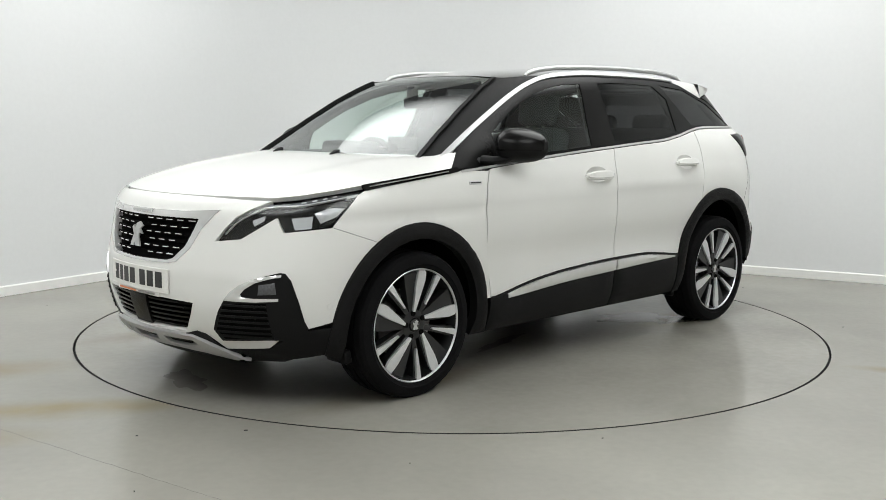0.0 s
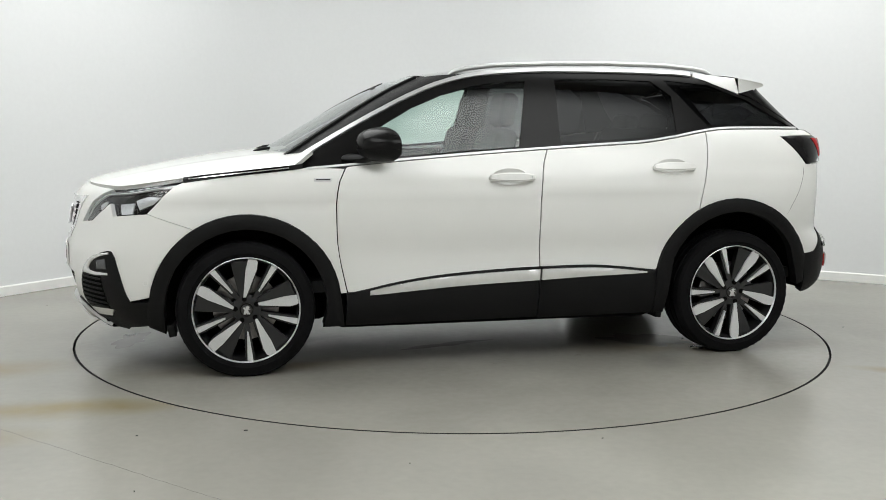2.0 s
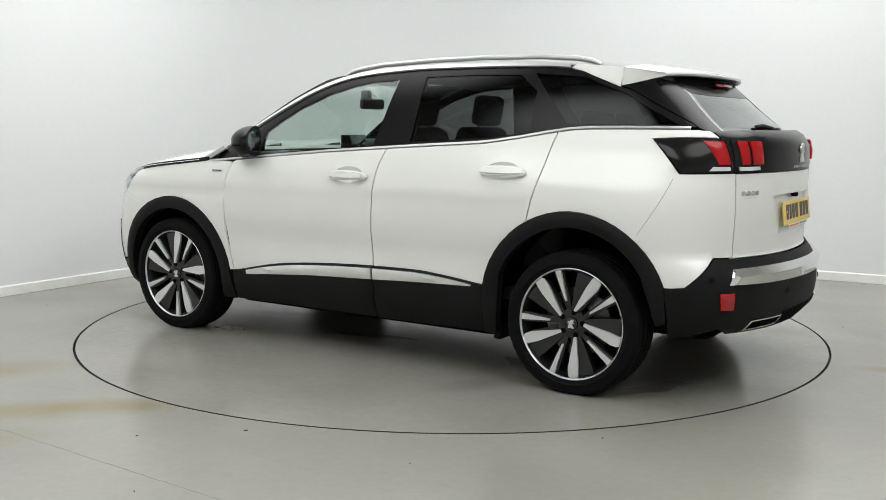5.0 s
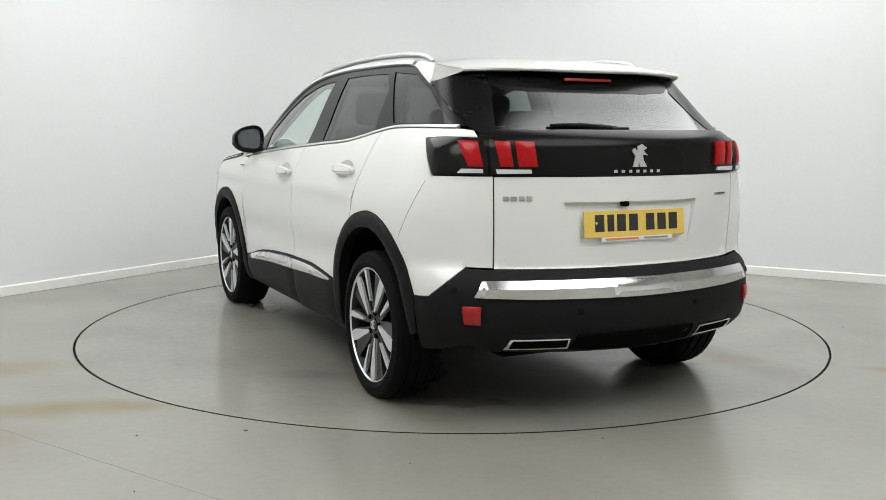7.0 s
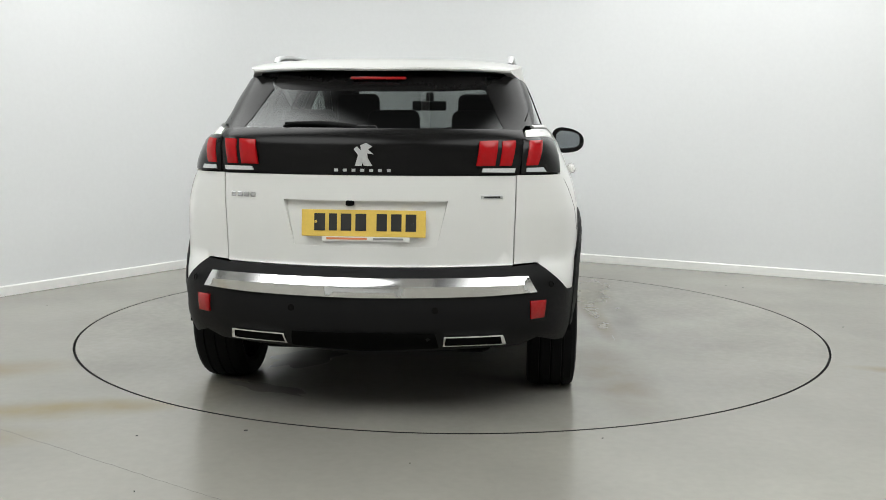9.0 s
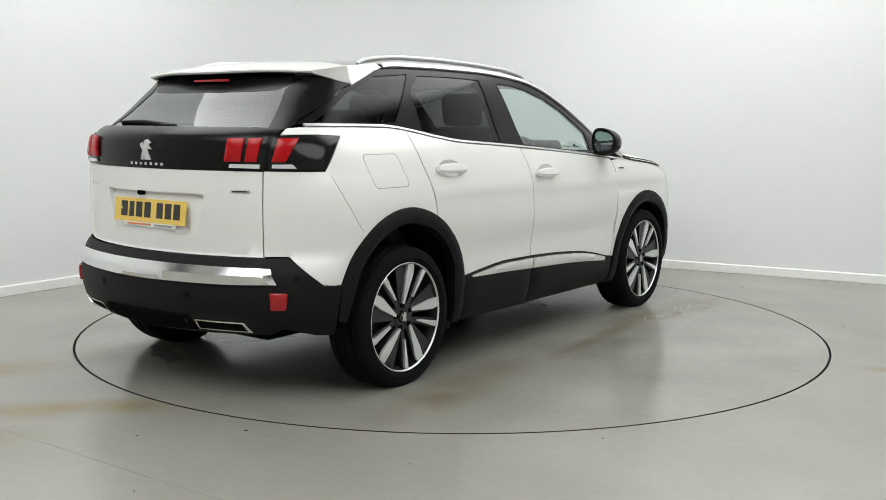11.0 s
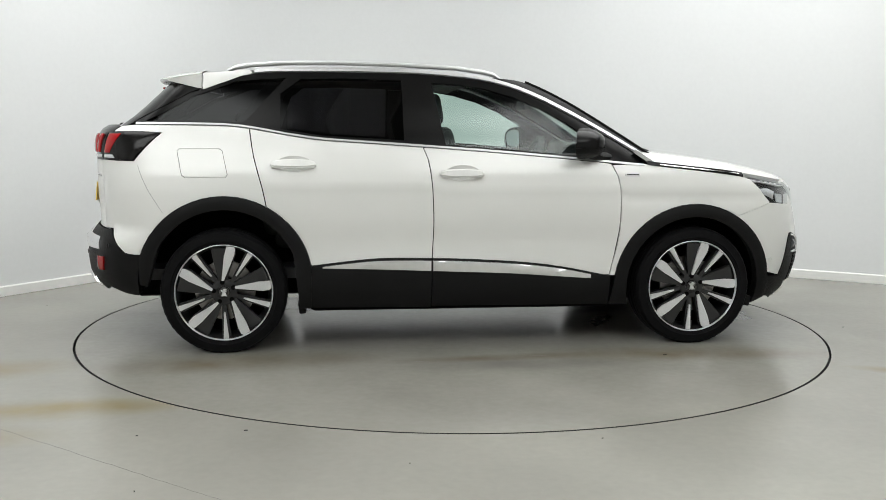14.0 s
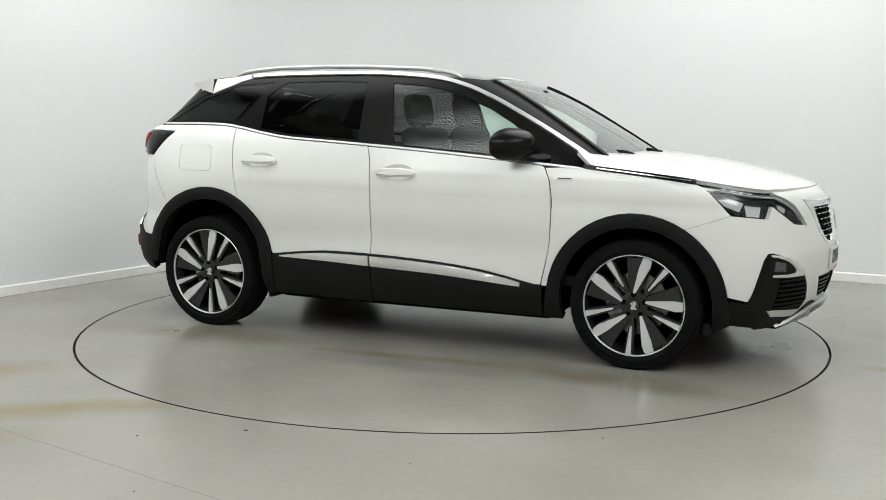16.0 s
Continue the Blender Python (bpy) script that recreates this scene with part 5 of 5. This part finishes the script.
# door mirrors
def mirror_mesh(mat, z_cut, below):
    """A rounded housing, flat at the back, cut into an upper cap and a lower shell."""
    bm = bmesh.new()
    bmesh.ops.create_uvsphere(bm, u_segments=28, v_segments=20, radius=1)
    for v in bm.verts:
        x, y, z = v.co
        f = lambda a, p: math.copysign(abs(a) ** p, a)
        x, y, z = f(x, 0.95), f(y, 0.82), f(z, 0.82)
        y += 0.06 * x
        v.co = Vector((0.625 + (max(x, -0.12) + 0.12) * 0.138 - 0.045 * y, 0.931 + y * 0.109, 1.157 - 0.006 * y + z * (0.084 - 0.014 * y)))
    geom = bm.verts[:] + bm.edges[:] + bm.faces[:]
    bmesh.ops.bisect_plane(bm, geom=geom, plane_co=(0, 0, z_cut), plane_no=(0, 0, 1), clear_outer=below, clear_inner=not below)
    return bm_mesh("mirror_shell", bm, mat, True, 50)


mirrors = both_sides("door_mirror", lambda: mirror_mesh(MATT_BLACK, 1.136, False), Matrix(), "gloss black door mirror", front_doors)
both_sides("mirror_base", lambda: mirror_mesh(PLASTIC, 1.134, True), Matrix(), "", front_doors)
both_sides("mirror_arm", lambda: tube("mirror_arm", [(0.80, 0.79, 1.083), (0.765, 0.84, 1.082), (0.73, 0.88, 1.088), (0.70, 0.92, 1.105)], [0.065, 0.056, 0.048, 0.04], PLASTIC, 12, 0.42), Matrix(), "", front_doors)
def mirror_glass_mesh():
    """A thin rounded pane, taller towards the car."""
    bm = bmesh.new()
    rim = []
    for k in range(28):
        a = 2 * math.pi * k / 28
        y, z = (math.copysign(abs(g) ** 0.62, g) for g in (math.cos(a), math.sin(a)))
        rim.append((0.0, y * 0.086, z * (0.060 - 0.010 * y)))
    back = [bm.verts.new((0.003, y, z)) for _, y, z in rim]
    face = [bm.verts.new(p) for p in rim]
    bm.faces.new(face)
    for k in range(28):
        bm.faces.new((face[k], face[(k + 1) % 28], back[(k + 1) % 28], back[k]))
    return bm_mesh("mirror_glass", bm, MIRROR, False)


both_sides("mirror_glass", mirror_glass_mesh, pose(0.6235, 0.931, 1.159, 0, 0, 22.4), "mirror glass", front_doors)

# roof rails, wipers, high brake light
rail = [(0.235, 1.520), (0.20, 1.540), (0.143, 1.555), (-0.02, 1.576), (-0.35, 1.591), (-0.67, 1.597), (-1.0, 1.593), (-1.19, 1.579), (-1.27, 1.566), (-1.32, 1.545)]
both_sides("roof_rail", lambda: tube("roof_rail", [(x, 0.575, z + 0.006) for x, z in rail], [0.010] + [0.0165] * 8 + [0.010], SATIN, 12, 0.8), Matrix(), "satin silver roof rail")
put("high_brake_light", box_mesh("high_brake_light", (0.012, 0.25, 0.013), RED_DARK, 0.004), pose(-1.738, 0, 1.464), spoiler, "red high brake light")
wiper = car_part("rear_wiper", tube("rear_wiper", [(-2.005, 0.36, 1.262), (-1.995, 0.20, 1.262), (-1.995, 0.02, 1.246)], [0.006, 0.012, 0.014], PLASTIC, 10), "black rear wiper")
put("pivot", box_mesh("pivot", (0.05, 0.09, 0.04), PLASTIC, 0.012), pose(-2.0, 0.01, 1.236), wiper)
put("blade", box_mesh("blade", (0.012, 0.34, 0.012), RUBBER, 0.003), pose(-1.985, 0.20, 1.250, 0, 0, 2), wiper)
for y0, y1 in ((0.55, 0.08), (0.02, -0.48)):
    arm = car_part("wiper", tube("wiper", [(1.20 - 0.22 * y0 * y0, y0, 1.096), (1.19 - 0.22 * y1 * y1, y1, 1.108)], 0.006, PLASTIC, 8), "black windscreen wiper")
    put("arm_end", tube("arm_end", [(1.255 - 0.2 * y1 * y1, y1 + 0.07, 1.104), (1.21 - 0.2 * y1 * y1, y1 + 0.05, 1.116), (1.165 - 0.2 * y1 * y1, y1 + 0.03, 1.122)], [0.006, 0.009, 0.006], PLASTIC, 8), Matrix(), arm)
car_part("scuttle", tube("scuttle", [(1.215 - 0.24 * q * q * 0.5, q * 0.68, 1.088 - 0.010 * q * q) for q in [i / 8 - 1 for i in range(17)]], 0.022, PLASTIC, 10, 0.5), "black scuttle panel")

# ---- cabin ----
def seat(x, y, width, label):
    s = car_part("seat", None, label, at=pose(x, y, 0.0))
    part("cushion", box_mesh("cushion", (0.52, width, 0.16), FABRIC, 0.05, 3, (0.05, 0, 0.62)), s)
    part("backrest", box_mesh("backrest", (0.13, width, 0.64), FABRIC, 0.05, 3), s, at=pose(-0.27, 0, 0.93, 0, -14, 0))
    heads = (0,) if width < 0.7 else (-0.42, 0, 0.42)
    for h in heads:
        part("headrest", box_mesh("headrest", (0.10, 0.26, 0.19 if width < 0.7 else 0.14), FABRIC, 0.04, 3), s, at=pose(-0.375, h, 1.345 if width < 0.7 else 1.26, 0, -10, 0))
        for d in (-0.06, 0.06):
            part("post", box_mesh("post", (0.012, 0.012, 0.12), STEEL), s, at=pose(-0.35, h + d, 1.23))
    return s


seat(0.24, 0.37, 0.48, "dark fabric front seat")
seat(0.24, -0.37, 0.48, "dark fabric front seat")
seat(-0.86, 0.0, 1.25, "dark fabric rear bench")
car_part("dashboard", box_mesh("dashboard", (0.42, 1.42, 0.26), TRIM, 0.07, 3, (0.80, 0, 0.94)), "dark dashboard")
car_part("dash_top", box_mesh("dash_top", (0.50, 1.34, 0.05), TRIM, 0.02, 2, (0.92, 0, 1.055)), "dark dashboard top")
car_part("instrument_hood", box_mesh("instrument_hood", (0.16, 0.36, 0.09), TRIM, 0.03, 3, (0.70, -0.37, 1.115)))
car_part("touch_screen", box_mesh("touch_screen", (0.02, 0.24, 0.13), GLOSS_BLACK, 0.006, 2, (0.63, 0.02, 1.125)), "dark touch screen")
sw = car_part("steering_wheel", lathe("steering_wheel", [(0.016 * math.sin(a * math.pi / 4), 0.165 + 0.016 * math.cos(a * math.pi / 4)) for a in range(8)], TRIM, 36, True), "dark steering wheel", at=pose(0.46, -0.37, 1.02, 0, 0, 90) @ pose(0, 0, 0, 24, 0, 0))
part("boss", box_mesh("boss", (0.16, 0.05, 0.12), TRIM, 0.02), sw)
part("spoke", box_mesh("spoke", (0.32, 0.02, 0.03), TRIM, 0.008), sw)
rv = car_part("rear_view_mirror", box_mesh("rear_view_mirror", (0.03, 0.23, 0.065), TRIM, 0.014, 2, (0.495, 0, 1.382)), "dark rear-view mirror")
part("stem", box_mesh("stem", (0.06, 0.05, 0.08), TRIM, 0.015, 2, (0.54, 0, 1.432)), rv)
car_part("cabin_floor", box_mesh("cabin_floor", (2.9, 1.5, 0.06), TRIM, 0.0, 1, (-0.45, 0, 0.42)))
car_part("parcel_shelf", box_mesh("parcel_shelf", (0.55, 1.2, 0.02), TRIM, 0.004, 1, (-1.56, 0, 1.13)), "dark parcel shelf")


def headliner_mesh(n=20, m=24):
    verts, faces = [], []
    for i in range(m + 1):
        for j in range(n + 1):
            q = 2 * j / n - 1
            x = 0.20 - 0.12 * q * q + (-1.46 + 0.12 * q * q - 0.20) * i / m
            c = float(zc(x)) - 0.05
            verts.append((x, q * 0.575, c - 0.055 * abs(q) ** 3))
    for i in range(m):
        for j in range(n):
            a = i * (n + 1) + j
            faces.append((a, a + 1, a + n + 2, a + n + 1))
    return mesh_of("headliner", verts, faces, HEADLINER, True, 60)


car_part("headliner", headliner_mesh(), "grey headliner")
for flip in (False, True):
    for nm, q in (("pillar_trim", X(upper, (-0.12, 1.13), (-0.19, 1.51), (-0.33, 1.51), (-0.33, 1.15))), ("pillar_trim", X(upper, (-1.08, 1.22), (-0.98, 1.51), (-1.10, 1.51), (-1.30, 1.25)))):
        on_car(part(nm, panel_mesh(nm, upper, q, TRIM, out=-0.035, thick=0.01, flip=flip), car))
car_part("side_trim", box_mesh("side_trim", (2.6, 0.03, 0.24), TRIM, 0.01, 1, (-0.45, 0.80, 0.98)))
car_part("side_trim", box_mesh("side_trim", (2.6, 0.03, 0.24), TRIM, 0.01, 1, (-0.45, -0.80, 0.98)))


# seams, bumper sensors and wet patches
SEAM_A, SEAM_B = (-1.785, 1.03), (-1.652, 0.777)
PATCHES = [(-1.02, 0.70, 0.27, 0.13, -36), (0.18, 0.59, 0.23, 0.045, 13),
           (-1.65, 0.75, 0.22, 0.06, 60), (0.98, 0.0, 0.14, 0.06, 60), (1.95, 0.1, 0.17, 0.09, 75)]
SCUFFS = [(-0.03, 1.00, 0.10, 8), (-0.06, 1.03, 0.08, 5), (0.0, 1.05, 0.09, 10), (0.02, 1.085, 0.06, 4), (-0.42, 0.98, 0.16, -4), (-0.55, 1.02, 0.22, -6), (0.35, -0.93, 0.18, 3), (0.9, -1.05, 0.12, -8), (-0.3, -1.0, 0.2, 2)]
bodies("quarter_seam", lower, X(lower, SEAM_A, SEAM_B, (SEAM_B[0] - 0.0014, SEAM_B[1]), (SEAM_A[0] - 0.0014, SEAM_A[1])), GAP, out=0.0006, thick=0.001, step=0.03)
for y in (0.775, 0.30, -0.30, -0.775):
    z = 0.586 if abs(y) > 0.5 else 0.50
    put("bumper_sensor", lathe("bumper_sensor", [(0.0, 0.014), (0.004, 0.0135), (0.0045, 0.011), (0.002, 0.0105), (0.003, 0.001)], MATT_BLACK, 20), seat_on(lower, float(lower.by_y(y, z, True)), z, 0.007), rear_bumper, "round black parking sensor")


def patch_mesh(rx, ry, seed):
    """A thin ragged wet patch."""
    rnd = random.Random(seed)
    n = 40
    ph = [rnd.uniform(0, 6.28) for _ in range(5)]
    pts = []
    for i in range(n):
        a = 2 * math.pi * i / n
        r = 1 + 0.22 * math.sin(2 * a + ph[0]) + 0.16 * math.sin(5 * a + ph[1]) + 0.10 * math.sin(9 * a + ph[2])
        pts.append((rx * r * math.cos(a), ry * r * math.sin(a), 0.0008))
    verts = pts + [(x * 1.02, y * 1.02, 0.0) for x, y, _ in pts] + [(0, 0, 0.0008)]
    faces = [(i, (i + 1) % n, 2 * n) for i in range(n)] + [(i, n + i, n + (i + 1) % n, (i + 1) % n) for i in range(n)]
    return mesh_of("wet_patch", verts, faces, WET, False)


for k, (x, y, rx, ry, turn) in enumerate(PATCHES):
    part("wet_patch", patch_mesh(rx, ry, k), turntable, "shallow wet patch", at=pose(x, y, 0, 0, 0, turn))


def scuff_mesh(length, seed):
    """A thin dark rubbed line, broken and uneven."""
    rnd = random.Random(seed)
    verts, faces = [], []
    n = 9
    for i in range(n + 1):
        w = 0.004 * math.sin(math.pi * (i + 0.3) / (n + 0.6)) * rnd.uniform(0.4, 1)
        y = rnd.uniform(-0.002, 0.002)
        x = length * (i / n - 0.5)
        verts += [(x, y - w, 0.0003), (x, y, 0.0009), (x, y + w, 0.0003)]
    for i in range(n):
        for k in (0, 1):
            a = 3 * i + k
            faces.append((a, a + 3, a + 4, a + 1))
    return mesh_of("scuff", verts, faces, CRACK)


for k, (x, y, length, turn) in enumerate(SCUFFS):
    part("scuff", scuff_mesh(length, k), turntable, "dark rubbed scuff mark", at=pose(x, y, 0, 0, 0, turn))


def motions():
    """The table and the car turn together at a steady pace."""
    rows = [(t / 2, pose(0, 0, 0, 0, 0, HEADING + RATE * t / 2)) for t in range(33)]
    walk(turntable, rows)
    walk(car, rows)


motions()
